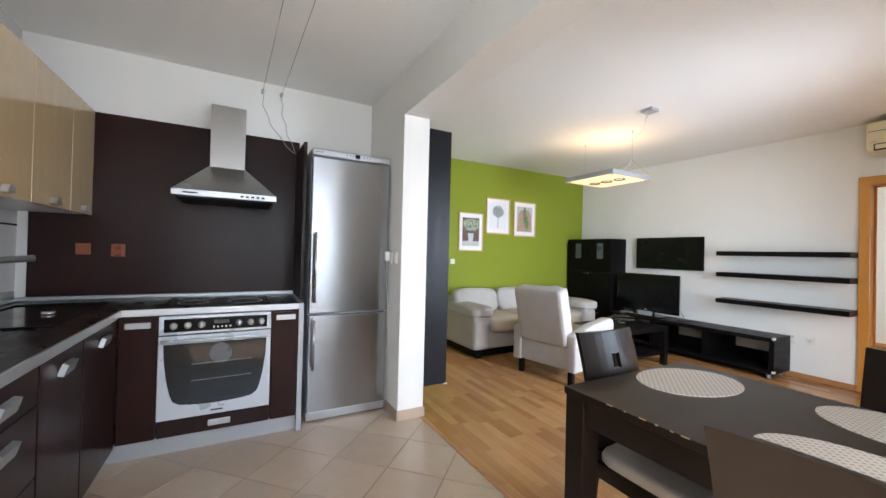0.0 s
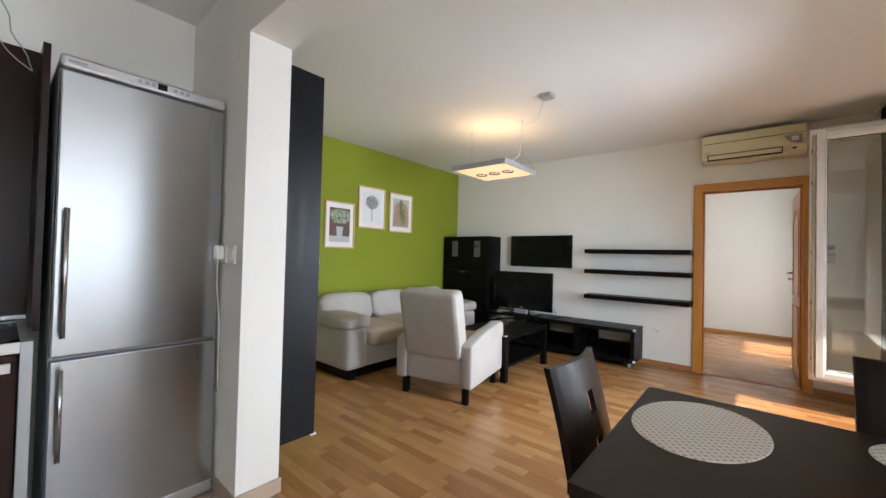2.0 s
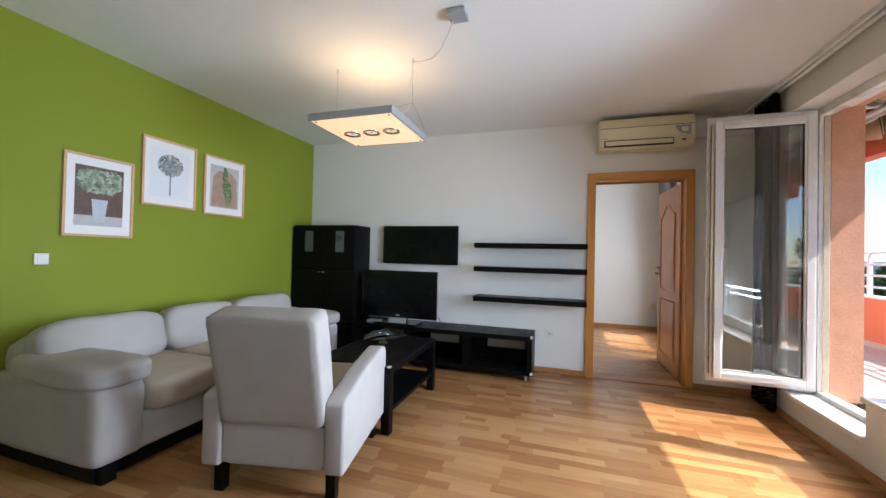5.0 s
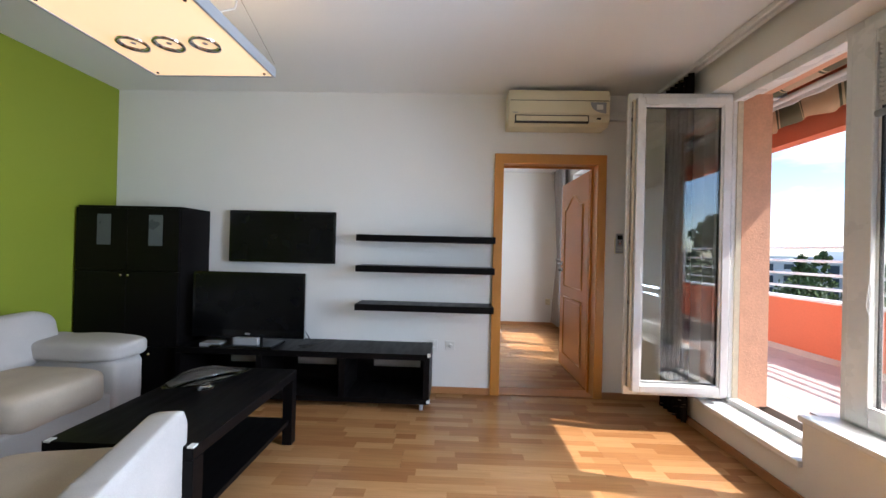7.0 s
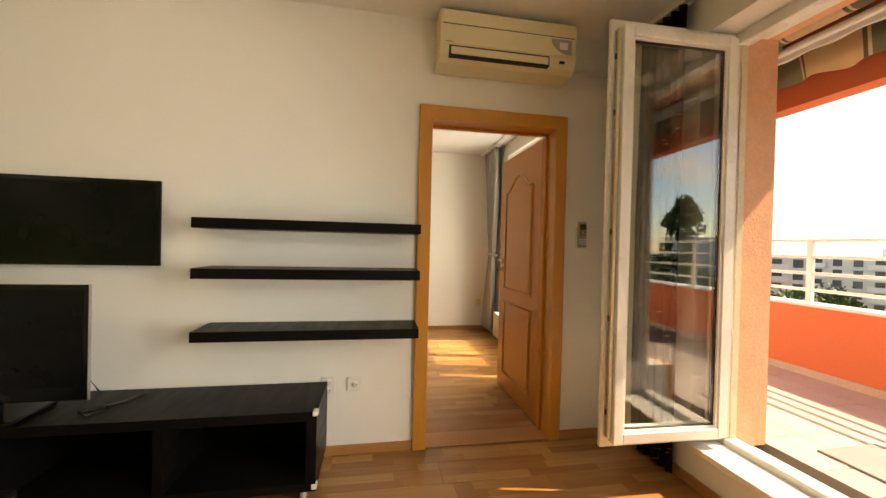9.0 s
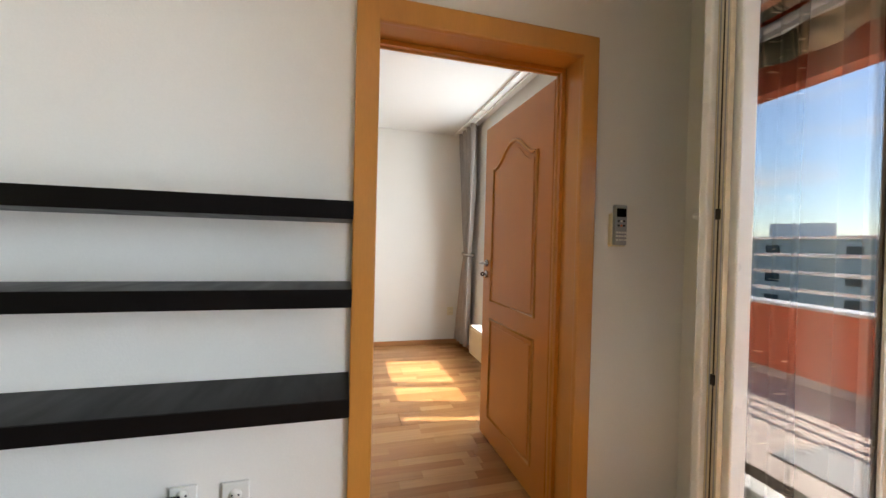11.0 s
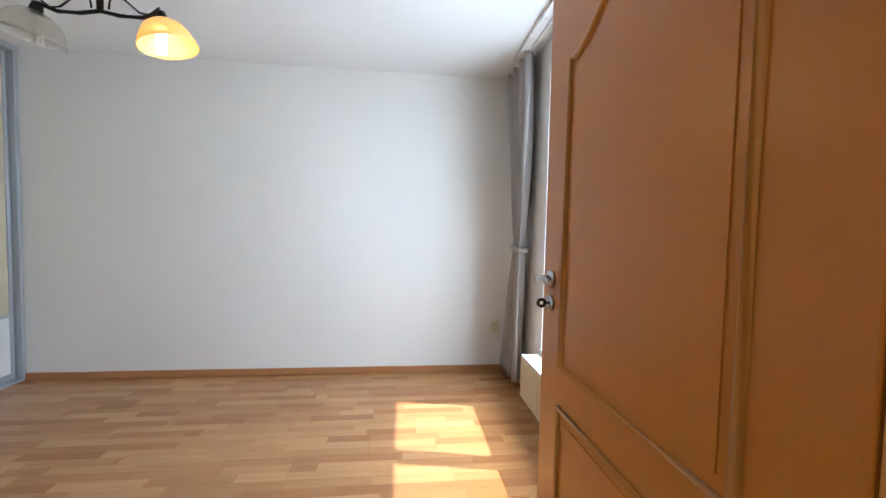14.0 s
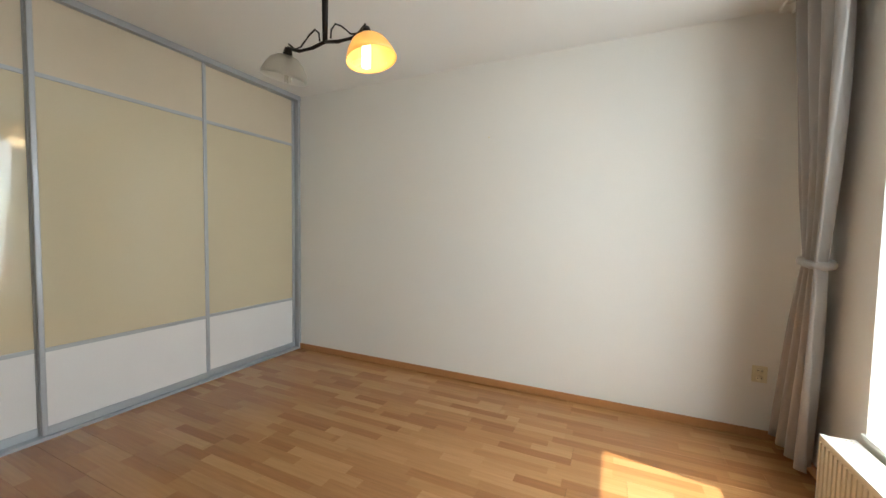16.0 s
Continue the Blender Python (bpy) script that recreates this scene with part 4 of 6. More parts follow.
def dining_chair(m, label):
    c = thing("dining_chair", label, "chair", m, "dining chairs")
    # local: backrest at +y, seat toward -y
    w = 0.2
    for sx in (-1, 1):
        part("leg", boxes((sx * w - 0.018, sx * w + 0.018, -0.42, -0.382, 0, 0.42), bevel=0.003), TABLE, c)
        bm = bmesh.new()
        pts = [(sx * (w - 0.005), 0.06, 0.0), (sx * (w - 0.005), 0.015, 0.25), (sx * (w - 0.005), -0.005, 0.45)]
        for (x, y, z), (x2, y2, z2) in zip(pts, pts[1:]):
            vs = [bm.verts.new((x + dx, y + dy, z)) for dx, dy in ((-0.017, -0.02), (0.017, -0.02), (0.017, 0.02), (-0.017, 0.02))]
            vt = [bm.verts.new((x2 + dx, y2 + dy, z2)) for dx, dy in ((-0.017, -0.02), (0.017, -0.02), (0.017, 0.02), (-0.017, 0.02))]
            for k in range(4):
                bm.faces.new((vs[k], vs[(k + 1) % 4], vt[(k + 1) % 4], vt[k]))
            bm.faces.new(vs[::-1])
            bm.faces.new(vt)
        part("leg", bm, TABLE, c)
    part("seat_rail", boxes((-w, w, -0.415, -0.39, 0.36, 0.42), (-w, w, -0.03, -0.005, 0.36, 0.42), (-w - 0.012, -w + 0.012, -0.39, -0.03, 0.36, 0.42), (w - 0.012, w + 0.012, -0.39, -0.03, 0.36, 0.42)), TABLE, c)
    bm = bmesh.new()
    pillow(bm, -0.215, 0.215, -0.43, -0.02, 0.415, 0.475, 7, 7, wob=0.002)
    part("seat", bm, CUSHION, c, "grey-beige upholstered seat", True)
    # curved back with a row of rounded slots down the middle
    def bend(u, z):
        s = (z - 0.42) / 0.5
        return 0.005 + 0.055 * s + 0.05 * s * s - 0.03 * (1 - (u / 0.19) ** 2)
    slots = [(0.625, 0.695), (0.76, 0.825)]
    us = [-0.178, -0.15, -0.1, -0.06, -0.025, 0.025, 0.06, 0.1, 0.15, 0.178]
    zs = [0.43, 0.49, 0.55, 0.59, 0.625, 0.66, 0.695, 0.73, 0.76, 0.79, 0.825, 0.87, 0.91, 0.92]
    bm = bmesh.new()
    rows = {}
    for side in (0, 1):
        for i, u in enumerate(us):
            for j, z in enumerate(zs):
                rows[side, i, j] = bm.verts.new((u, bend(u, z) + side * 0.018, z))
    hole = lambda i, j: us[i] == -0.025 and any(a <= zs[j] and zs[j + 1] <= b for a, b in slots)
    nu, nz = len(us), len(zs)
    solid = {(i, j) for i in range(nu - 1) for j in range(nz - 1) if not hole(i, j)}
    for i, j in solid:
        for side in (0, 1):
            bm.faces.new([rows[side, a, b] for a, b in ((i, j), (i + 1, j), (i + 1, j + 1), (i, j + 1))])
        for di, dj, a, b in ((-1, 0, (i, j), (i, j + 1)), (1, 0, (i + 1, j), (i + 1, j + 1)), (0, -1, (i, j), (i + 1, j)), (0, 1, (i, j + 1), (i + 1, j + 1))):
            if (i + di, j + dj) not in solid:
                bm.faces.new((rows[0, *a], rows[0, *b], rows[1, *b], rows[1, *a]))
    part("backrest", bm, TABLE, c, "curved dark back with two slots", False)
    return c


dining_chair(pose(1.61, 0.90, 0) @ Matrix.Diagonal((1, 1, 0.975, 1)), "dark wenge dining chair at the head of the table")
dining_chair(pose(2.08, 0.14, 0, 0, 0, -90), "dark wenge dining chair with solid curved back")
dining_chair(pose(1.02, 0.06, 0, 0, 0, 90), "dark wenge dining chair with grey-beige seat")


def placemat(m):
    p = thing("placemat", "oval woven beige placemat on the dining table", "placemat", m, "placemats")
    bm = bmesh.new()
    r = bmesh.ops.create_cone(bm, cap_ends=True, segments=64, radius1=0.5, radius2=0.497, depth=0.003)
    bmesh.ops.scale(bm, vec=(0.425, 0.315, 1), verts=bm.verts)
    part("mat", bm, PLACEMAT, p)
    return p


placemat(pose(1.685, 0.68, 0.752, 0, 0, -8))
placemat(pose(1.375, 0.13, 0.752, 0, 0, 90))
placemat(pose(1.81, 0.13, 0.752, 0, 0, 90))


# ---- living room ----
def tall_cabinet():
    c = thing("tall_hall_cabinet", "tall narrow black ash wall cabinet hung beside the pier", "cabinet")
    part("body", boxes((1.362, 1.585, 2.475, 2.98, 0.2, 2.205), bevel=0.002), BLACKTALL, c)
    part("front", boxes((1.362, 1.59, 2.455, 2.473, 0.197, 2.208), bevel=0.002), BLACKTALL, c)
    part("bracket", boxes((1.57, 1.602, 2.452, 2.49, 0.188, 0.197), bevel=0.002), WHITEPL, c, "small white plastic corner bracket")


tall_cabinet()


def sofa():
    s = thing("sofa", "three-seat beige microfibre sofa with loose back cushions", "sofa")
    x0, x1 = 2.53, 4.63
    part("base", boxes((x0 + 0.04, x1 - 0.04, 3.5, 4.36, 0.1, 0.3), bevel=0.02), FABRIC, s, "", False)
    bm = bmesh.new()
    pillow(bm, x0 + 0.06, x1 - 0.06, 4.16, 4.38, 0.1, 0.68, 9, 9)
    part("back", bm, FABRIC, s, "", True)
    for a, b in ((x0, x0 + 0.27), (x1 - 0.25, x1)):
        bm = bmesh.new()
        pillow(bm, a + 0.015, b - 0.015, 3.47, 4.36, 0.095, 0.5, 14, 9, wob=0.004)
        arm = part("arm", bm, FABRIC, s, "", True)
        bm = bmesh.new()
        pillow(bm, a - 0.02, b + 0.04, 3.45, 4.2, 0.475, 0.61, 5, 9, wob=0.008)
        part("arm_pad", bm, FABRIC, arm, "soft padded arm top", True)
    ends = [2.8, 3.32, 3.86, 4.38]
    for a, b in zip(ends, ends[1:]):
        bm = bmesh.new()
        pillow(bm, a + 0.004, b - 0.004, 3.46, 4.2, 0.27, 0.47, 7, 10, sag=-0.012, wob=0.006)
        part("seat_cushion", bm, FABRICSEAT, s, "tan seat cushion", True)
    ends = [2.58, 3.28, 3.88, 4.58]
    for k, (a, b) in enumerate(zip(ends, ends[1:])):
        bm = bmesh.new()
        pillow(bm, a + 0.004, b - 0.004, -0.12, 0.12, -0.17, 0.17, 4.2, 10, m=pose(0, 4.09, 0.60, -14, 0, 0), wob=0.012)
        part("back_cushion", bm, FABRIC, s, "loose beige back cushion", True)
    for x in (x0 + 0.1, x1 - 0.1):
        for y in (3.53, 4.3):
            part("foot", boxes((x - 0.035, x + 0.035, y - 0.03, y + 0.035, 0, 0.1), bevel=0.004), BLACK, s)
    # Black box under the base gives the gap its shade by colour.
    part("plinth", boxes((x0 + 0.05, x1 - 0.05, 3.54, 4.34, 0.012, 0.1)), BLACK, s, "recessed black block as shade in the gap under the sofa")


sofa()


def armchair():
    # local: back at -x, seat toward +x
    a = thing("armchair", "light beige upholstered recliner armchair on dark legs", "armchair", pose(2.86, 2.655, 0, 0, 0, 11.5))
    bm = bmesh.new()
    pillow(bm, -0.05, 0.62, -0.26, 0.26, 0.15, 0.40, 14, 8, wob=0.002)
    part("base", bm, FABRIC, a, "", True)
    bm = bmesh.new()
    pillow(bm, 0.05, 0.66, -0.255, 0.255, 0.36, 0.475, 6, 8)
    part("seat_cushion", bm, FABRICSEAT, a, "tan seat cushion", True)
    bm = bmesh.new()
    pillow(bm, -0.055, -0.03, -0.265, 0.265, 0.152, 0.375, 16, 8, wob=0.001)
    part("lower_back_panel", bm, FABRIC, a, "", True)
    bm = bmesh.new()
    pillow(bm, -0.075, 0.075, -0.268, 0.268, 0.0, 0.565, 22, 12, m=pose(0.005, 0, 0.37, 0, -14, 0), wob=0.003)
    part("backrest", bm, FABRIC, a, "", True)
    # Solid dark strip paints the shade between backrest and lower panel.
    part("gap_shade", boxes((-0.068, -0.03, -0.262, 0.262, 0.366, 0.374)), DARK, a, "dark strip painting the shaded gap below the backrest")
    for sy in (-1, 1):
        out = [(-0.07, 0.14), (0.68, 0.14), (0.69, 0.53), (0.66, 0.585), (0.6, 0.6), (0.25, 0.56), (-0.03, 0.5), (-0.07, 0.48)]
        bm = bmesh.new()
        prism(bm, out, -0.05, 0.05)
        bmesh.ops.bevel(bm, geom=list(bm.edges), offset=0.016, segments=3, profile=0.5, affect="EDGES")
        bmesh.ops.translate(bm, vec=(0, sy * 0.315, 0), verts=bm.verts)
        part("arm", bm, FABRIC, a, "", True)
    for x in (-0.01, 0.62):
        for sy in (-1, 1):
            part("leg", boxes((x - 0.025, x + 0.025, sy * 0.29 - 0.025, sy * 0.29 + 0.025, 0, 0.145), bevel=0.003), BLACK, a)


armchair()


def coffee_table():
    t = thing("coffee_table", "low black-brown coffee table with lower shelf", "table")
    x0, x1, y0, y1 = 3.565, 4.5, 2.385, 2.985
    part("tabletop", boxes((x0, x1, y0, y1, 0.40, 0.45), bevel=0.003), BLACK, t)
    for x in (x0, x1 - 0.06):
        for y in (y0, y1 - 0.06):
            leg = part("leg", boxes((x, x + 0.06, y, y + 0.06, 0, 0.399), bevel=0.003), BLACK, t)
    part("shelf", boxes((x0 + 0.03, x1 - 0.03, y0 + 0.02, y1 - 0.02, 0.13, 0.155)), BLACK, t)
    for x, y in ((x0 + 0.004, y0 + 0.004), (x0 + 0.004, y1 - 0.03)):
        part("corner_guard", boxes((x - 0.008, x + 0.022, y - 0.006, y + 0.02, 0.446, 0.4535), bevel=0.002), WHITEPL, t, "small clear plastic corner guard")


coffee_table()


def glass_dish():
    d = thing("glass_dish", "clear glass leaf-shaped dish on a low foot", "bowl", pose(4.14, 2.73, 0.451, 0, 0, -38))
    bm = bmesh.new()
    n, rings = 40, 7
    grid = []
    for j in range(rings):
        s = j / (rings - 1)
        row = []
        for k in range(n):
            a = k * math.tau / n
            tip = 1 + 0.55 * max(0, math.cos(a)) ** 10 + 0.3 * max(0, -math.cos(a)) ** 8
            r = 0.13 * s * tip
            row.append(bm.verts.new((r * math.cos(a) * 1.15, r * math.sin(a) * 0.72, 0.022 + 0.068 * s ** 2 * (1 - 0.55 * abs(math.cos(a)) ** 3))))
        grid.append(row)
    for u, v in zip(grid, grid[1:]):
        for k in range(n):
            bm.faces.new((u[k], u[(k + 1) % n], v[(k + 1) % n], v[k]))
    bmesh.ops.remove_doubles(bm, verts=bm.verts, dist=0.0005)
    edge = [v.co.copy() for v in sorted(bm.verts, key=lambda v: math.atan2(v.co.y, v.co.x)) if v in grid[-1]]
    b = part("bowl", bm, DISHGLASS, d, "", True)
    bm = bmesh.new()
    tube(bm, edge, 0.0035, 8, close=True)
    part("rim", bm, DISHGLASS, d, "", True)
    sol = b.modifiers.new("thickness", "SOLIDIFY")
    sol.thickness = 0.004
    bm = bmesh.new()
    lathe(bm, [(0.0, 0), (0.04, 0), (0.042, 0.006), (0.02, 0.014), (0.022, 0.023), (0, 0.023)], 24)
    part("foot", bm, DISHGLASS, d, "", True)


glass_dish()


def black_wardrobe():
    c = thing("black_cabinet", "tall black-brown cabinet with two upper doors and drawers", "cabinet")
    x0, x1, y0, y1, h = 5.01, 5.374, 3.555, 4.39, 1.515
    part("body", boxes((x0 + 0.02, x1, y0, y1, 0.0, h), bevel=0.002), BLACK, c)
    mid = (y0 + y1) / 2
    for a, b in ((y0 + 0.003, mid - 0.0015), (mid + 0.0015, y1 - 0.003)):
        for z0, z1 in ((0.42, 1.0), (1.005, h - 0.02)):
            d = part("door", boxes((x0, x0 + 0.018, a, b, z0, z1), bevel=0.002), BLACK, c)
            if z0 > 1:
                part("pane", boxes((x0 - 0.002, x0 + 0.001, a + 0.13, a + 0.24, z0 + 0.2, z1 - 0.05)), OVENDIM, d, "narrow dark glass inset")
        z = 0.97
        bm = bmesh.new()
        yk = mid + (-0.03 if a < mid - 0.01 else 0.03)
        cyl(bm, (x0, yk, z), (x0 - 0.02, yk, z), 0.008)
        part("knob", bm, CHROME, c, "small chrome knob", True)
        dr = part("drawer", boxes((x0, x0 + 0.018, a, b, 0.06, 0.415), bevel=0.002), BLACK, c)
        bm = bmesh.new()
        cyl(bm, (x0, (a + b) / 2, 0.36), (x0 - 0.02, (a + b) / 2, 0.36), 0.009)
        part("knob", bm, CHROME, dr, "small chrome knob", True)


black_wardrobe()


def tv_bench():
    b = thing("tv_bench", "long low black-brown tv bench with open bays on castors", "tv bench")
    x0, x1, y0, y1, h = 4.965, 5.355, 1.575, 3.53, 0.435
    part("top", boxes((x0, x1, y0, y1, h - 0.045, h), bevel=0.002), BLACK, b)
    part("bottom", boxes((x0, x1, y0, y1, 0.06, 0.1), bevel=0.002), BLACK, b)
    for y in (y0, y0 + 0.64, y0 + 1.28, y1 - 0.045):
        part("divider", boxes((x0, x1, y, y + 0.045, 0.1, h - 0.045)), BLACK, b)
    # back panel with cut-out openings
    part("back_panel", boxes((x1 - 0.01, x1 - 0.004, y0 + 0.045, y1 - 0.045, 0.1, 0.22)), BLACK, b)
    for ya, yb in ((0.045, 0.10), (0.5, 0.82), (1.16, 1.46), (1.75, y1 - y0 - 0.045)):
        part("back_upright", boxes((x1 - 0.011, x1 - 0.003, y0 + ya, y0 + yb, 0.22, 0.39)), BLACK, b)
    for y in (y0 + 0.06, y1 - 0.06):
        for x in (x0 + 0.05, x1 - 0.05):
            bm = bmesh.new()
            cyl(bm, (x, y - 0.012, 0.027), (x, y + 0.012, 0.027), 0.027)
            w = part("castor", bm, GREYPL, b, "grey plastic castor", True)
            part("castor_fork", boxes((x - 0.012, x + 0.02, y - 0.017, y + 0.017, 0.04, 0.061)), ALU, w)
    for z in (0.405, 0.06):
        part("corner_guard", boxes((x0 - 0.006, x0 + 0.03, y0 - 0.006, y0 + 0.018, z + 0.012, z + 0.035), bevel=0.003), WHITEPL, b, "white plastic corner guard")


tv_bench()


def flat_tv(name, label, x, y0, y1, z0, z1, stand):
    t = thing(name, label, "television")
    part("housing", boxes((x + 0.012, x + 0.055, y0 + 0.02, y1 - 0.02, z0 + 0.02, z1 - 0.02), bevel=0.01), BEZEL, t)
    part("bezel", boxes((x, x + 0.014, y0, y1, z0, z1), bevel=0.004), BEZEL, t)
    bottom = 0.06 if stand else 0.018
    part("screen", boxes((x - 0.0015, x + 0.001, y0 + 0.022, y1 - 0.022, z0 + bottom, z1 - 0.022)), SCREEN, t)
    if stand:
        part("bezel_edge", boxes((x - 0.001, x + 0.012, y0 - 0.003, y0 + 0.001, z0, z1)), ALU, t, "thin silver edge")
        my = (y0 + y1) / 2
        part("maker_mark", boxes((x - 0.0025, x + 0.001, my - 0.02, my + 0.02, z0 + 0.022, z0 + 0.036)), GREYPL, t)
        part("neck", boxes((x + 0.01, x + 0.045, my - 0.1, my + 0.1, 0.455, z0 + 0.03)), BEZEL, t)
        part("foot", boxes((x - 0.1, x + 0.14, my - 0.24, my + 0.24, 0.437, 0.457), bevel=0.006), BEZEL, t)
        part("foot_block", boxes((x - 0.06, x - 0.02, my - 0.11, my + 0.08, 0.457, 0.51), bevel=0.002), GREYPL, t, "pale grey plastic stand block")


flat_tv("television", "black flat television on a stand on the bench", 5.06, 2.57, 3.47, 0.50, 1.015, True)
flat_tv("wall_television", "slim black flat television mounted on the wall", 5.322, 2.425, 3.35, 1.085, 1.527, False)
deco = thing("set_top_box", "small black receiver box beside the television foot", "receiver")
part("body", boxes((4.99, 5.09, 3.2, 3.36, 0.437, 0.465), bevel=0.003), GREYPL, deco)
cable = thing("tv_cable", "black television cable lying on the bench", "cable")
bm = bmesh.new()
tube(bm, [(5.1, 2.62, 0.62), (5.13, 2.56, 0.5), (5.1, 2.52, 0.442), (5.04, 2.56, 0.442), (5.08, 2.62, 0.442), (5.18, 2.5, 0.442), (5.28, 2.46, 0.443)], 0.005, 8)
part("cord", bm, RUBBER, cable, "", True)

for z in (1.337, 1.088, 0.777):
    s = thing("wall_shelf", "long black-brown floating wall shelf", "shelf", group="floating shelves")
    part("board", boxes((5.143, 5.377, 1.084, 2.202, z - 0.052, z), bevel=0.002), BLACK, s)
    part("front_edge", boxes((5.1395, 5.1435, 1.0845, 2.2015, z - 0.0515, z - 0.0005), bevel=0.0012), BLACK, s)


def picture(x0, x1, z0, z1, label, art):
    p = thing("framed_picture", label, "picture", pose((x0 + x1) / 2, 4.408, (z0 + z1) / 2), "framed pictures on the green wall")
    w, h, b = (x1 - x0) / 2, (z1 - z0) / 2, 0.016
    part("frame", boxes((-w, -w + b, -0.022, 0, -h, h), (w - b, w, -0.022, 0, -h, h), (-w + b, w - b, -0.022, 0, -h, -h + b), (-w + b, w - b, -0.022, 0, h - b, h), bevel=0.002), FRAMEWOOD, p)
    part("mat_board", boxes((-w + b, w - b, -0.009, -0.002, -h + b, h - b)), PAPER, p)
    aw, ah = w - 0.065, h - 0.075
    rng = random.Random(int(x0 * 100))

    def leafy(name, cx, cz, rx, rz, count, size, material, inside=1.0):
        bm = bmesh.new()
        for k in range(count):
            a, r = rng.random() * math.tau, math.sqrt(rng.random())
            x, z = cx + rx * r * math.cos(a), cz + rz * r * math.sin(a)
            if abs(x) > aw - size or abs(z) > ah - size:
                continue
            s, t = size * (0.5 + rng.random() * 0.7), rng.random() * math.pi
            y = -0.0112 - 0.0008 * rng.random()
            vs = [bm.verts.new((x + s * math.cos(t + q) * (1 if i % 2 else 0.55), y, z + s * math.sin(t + q) * (1 if i % 2 else 0.55))) for i, q in enumerate((0, math.pi / 2, math.pi, 3 * math.pi / 2))]
            bm.faces.new(vs)
        part(name, bm, material, p)

    if art == "pot":
        part("print", boxes((-aw, aw, -0.0095, -0.0088, -ah, ah)), PRINT_BROWN, p)
        part("print_ground", boxes((-aw, aw, -0.0100, -0.0095, -ah, -ah + 0.07)), PRINT_PALE, p)
        leafy("print_leaves", 0.0, ah * 0.55, aw, ah * 0.42, 420, 0.022, PRINT_SAGE)
        bm = bmesh.new()
        prism(bm, [(-0.035, -ah + 0.03), (0.028, -ah + 0.03), (0.048, -0.02), (-0.05, -0.02)], -0.0122, -0.0102)
        part("print_pot", bm, PRINT_PALEBLUE, p)
    elif art == "tree":
        part("print", boxes((-aw, aw, -0.0095, -0.0088, -ah, ah)), PRINT_WHITE, p)
        bm = bmesh.new()
        prism(bm, [(-0.006, -ah + 0.02), (0.006, -ah + 0.02), (0.005, 0.03), (-0.005, 0.03)], -0.0104, -0.0098)
        part("print_stem", bm, PRINT_GREY, p)
        leafy("print_leaves", 0.0, 0.07, 0.1, 0.085, 420, 0.014, PRINT_GREYGREEN)
    else:
        part("print", boxes((-aw, aw, -0.0095, -0.0088, -ah, ah)), PRINT_PALE, p)
        bm = bmesh.new()
        prism(bm, [(-aw + 0.012, -ah + 0.01), (aw - 0.012, -ah + 0.01), (aw - 0.03, ah - 0.11), (aw * 0.45, ah - 0.05), (-aw * 0.45, ah - 0.05), (-aw + 0.03, ah - 0.11)], -0.0102, -0.0095)
        part("print_door", bm, PRINT_BROWNPALE, p)
        leafy("print_leaves", 0.0, 0.06, 0.028, ah * 0.7, 200, 0.014, PRINT_GREENLEAF)
        leafy("print_leaves", 0.04, -0.06, 0.035, ah * 0.6, 200, 0.014, PRINT_GREENLEAF)


def island_mat(name, a, b):
    m = bpy.data.materials.new(name)
    m.use_nodes = True
    n, l = m.node_tree.nodes, m.node_tree.links
    g, r = n.new("ShaderNodeNewGeometry"), n.new("ShaderNodeValToRGB")
    r.color_ramp.elements[0].color, r.color_ramp.elements[1].color = (*a, 1), (*b, 1)
    l.new(g.outputs["Random Per Island"], r.inputs["Fac"])
    l.new(r.outputs["Color"], n["Principled BSDF"].inputs["Base Color"])
    n["Principled BSDF"].inputs["Roughness"].default_value = 0.5
    return m


PRINT_BROWN = mat("print_brown", (0.13, 0.075, 0.055), 0.4, var=0.3, scale=25, grain=90)
PRINT_PALE = mat("print_pale_grey", (0.5, 0.48, 0.47), 0.4, var=0.12, scale=20)
PRINT_PALEBLUE = mat("print_pale_blue_grey", (0.5, 0.54, 0.58), 0.4, var=0.1, scale=30)
PRINT_WHITE = mat("print_white", (0.76, 0.76, 0.77), 0.4, var=0.01)
PRINT_GREY = mat("print_grey", (0.22, 0.23, 0.25), 0.4, var=0.1)
PRINT_BROWNPALE = mat("print_tan", (0.42, 0.27, 0.2), 0.4, var=0.2, scale=20, grain=60)
PRINT_SAGE = island_mat("print_sage_leaves", (0.07, 0.1, 0.06), (0.42, 0.48, 0.36))
PRINT_GREYGREEN = island_mat("print_grey_leaves", (0.06, 0.075, 0.07), (0.5, 0.53, 0.5))
PRINT_GREENLEAF = island_mat("print_green_leaves", (0.04, 0.08, 0.025), (0.26, 0.36, 0.14))
picture(2.845, 3.262, 1.272, 1.83, "oak-framed print of a leafy plant in a pale pot", "pot")
picture(3.315, 3.757, 1.54, 2.08, "oak-framed print of a single grey round tree", "tree")
picture(3.835, 4.277, 1.522, 2.066, "oak-framed print of a climber against a tan door", "door")


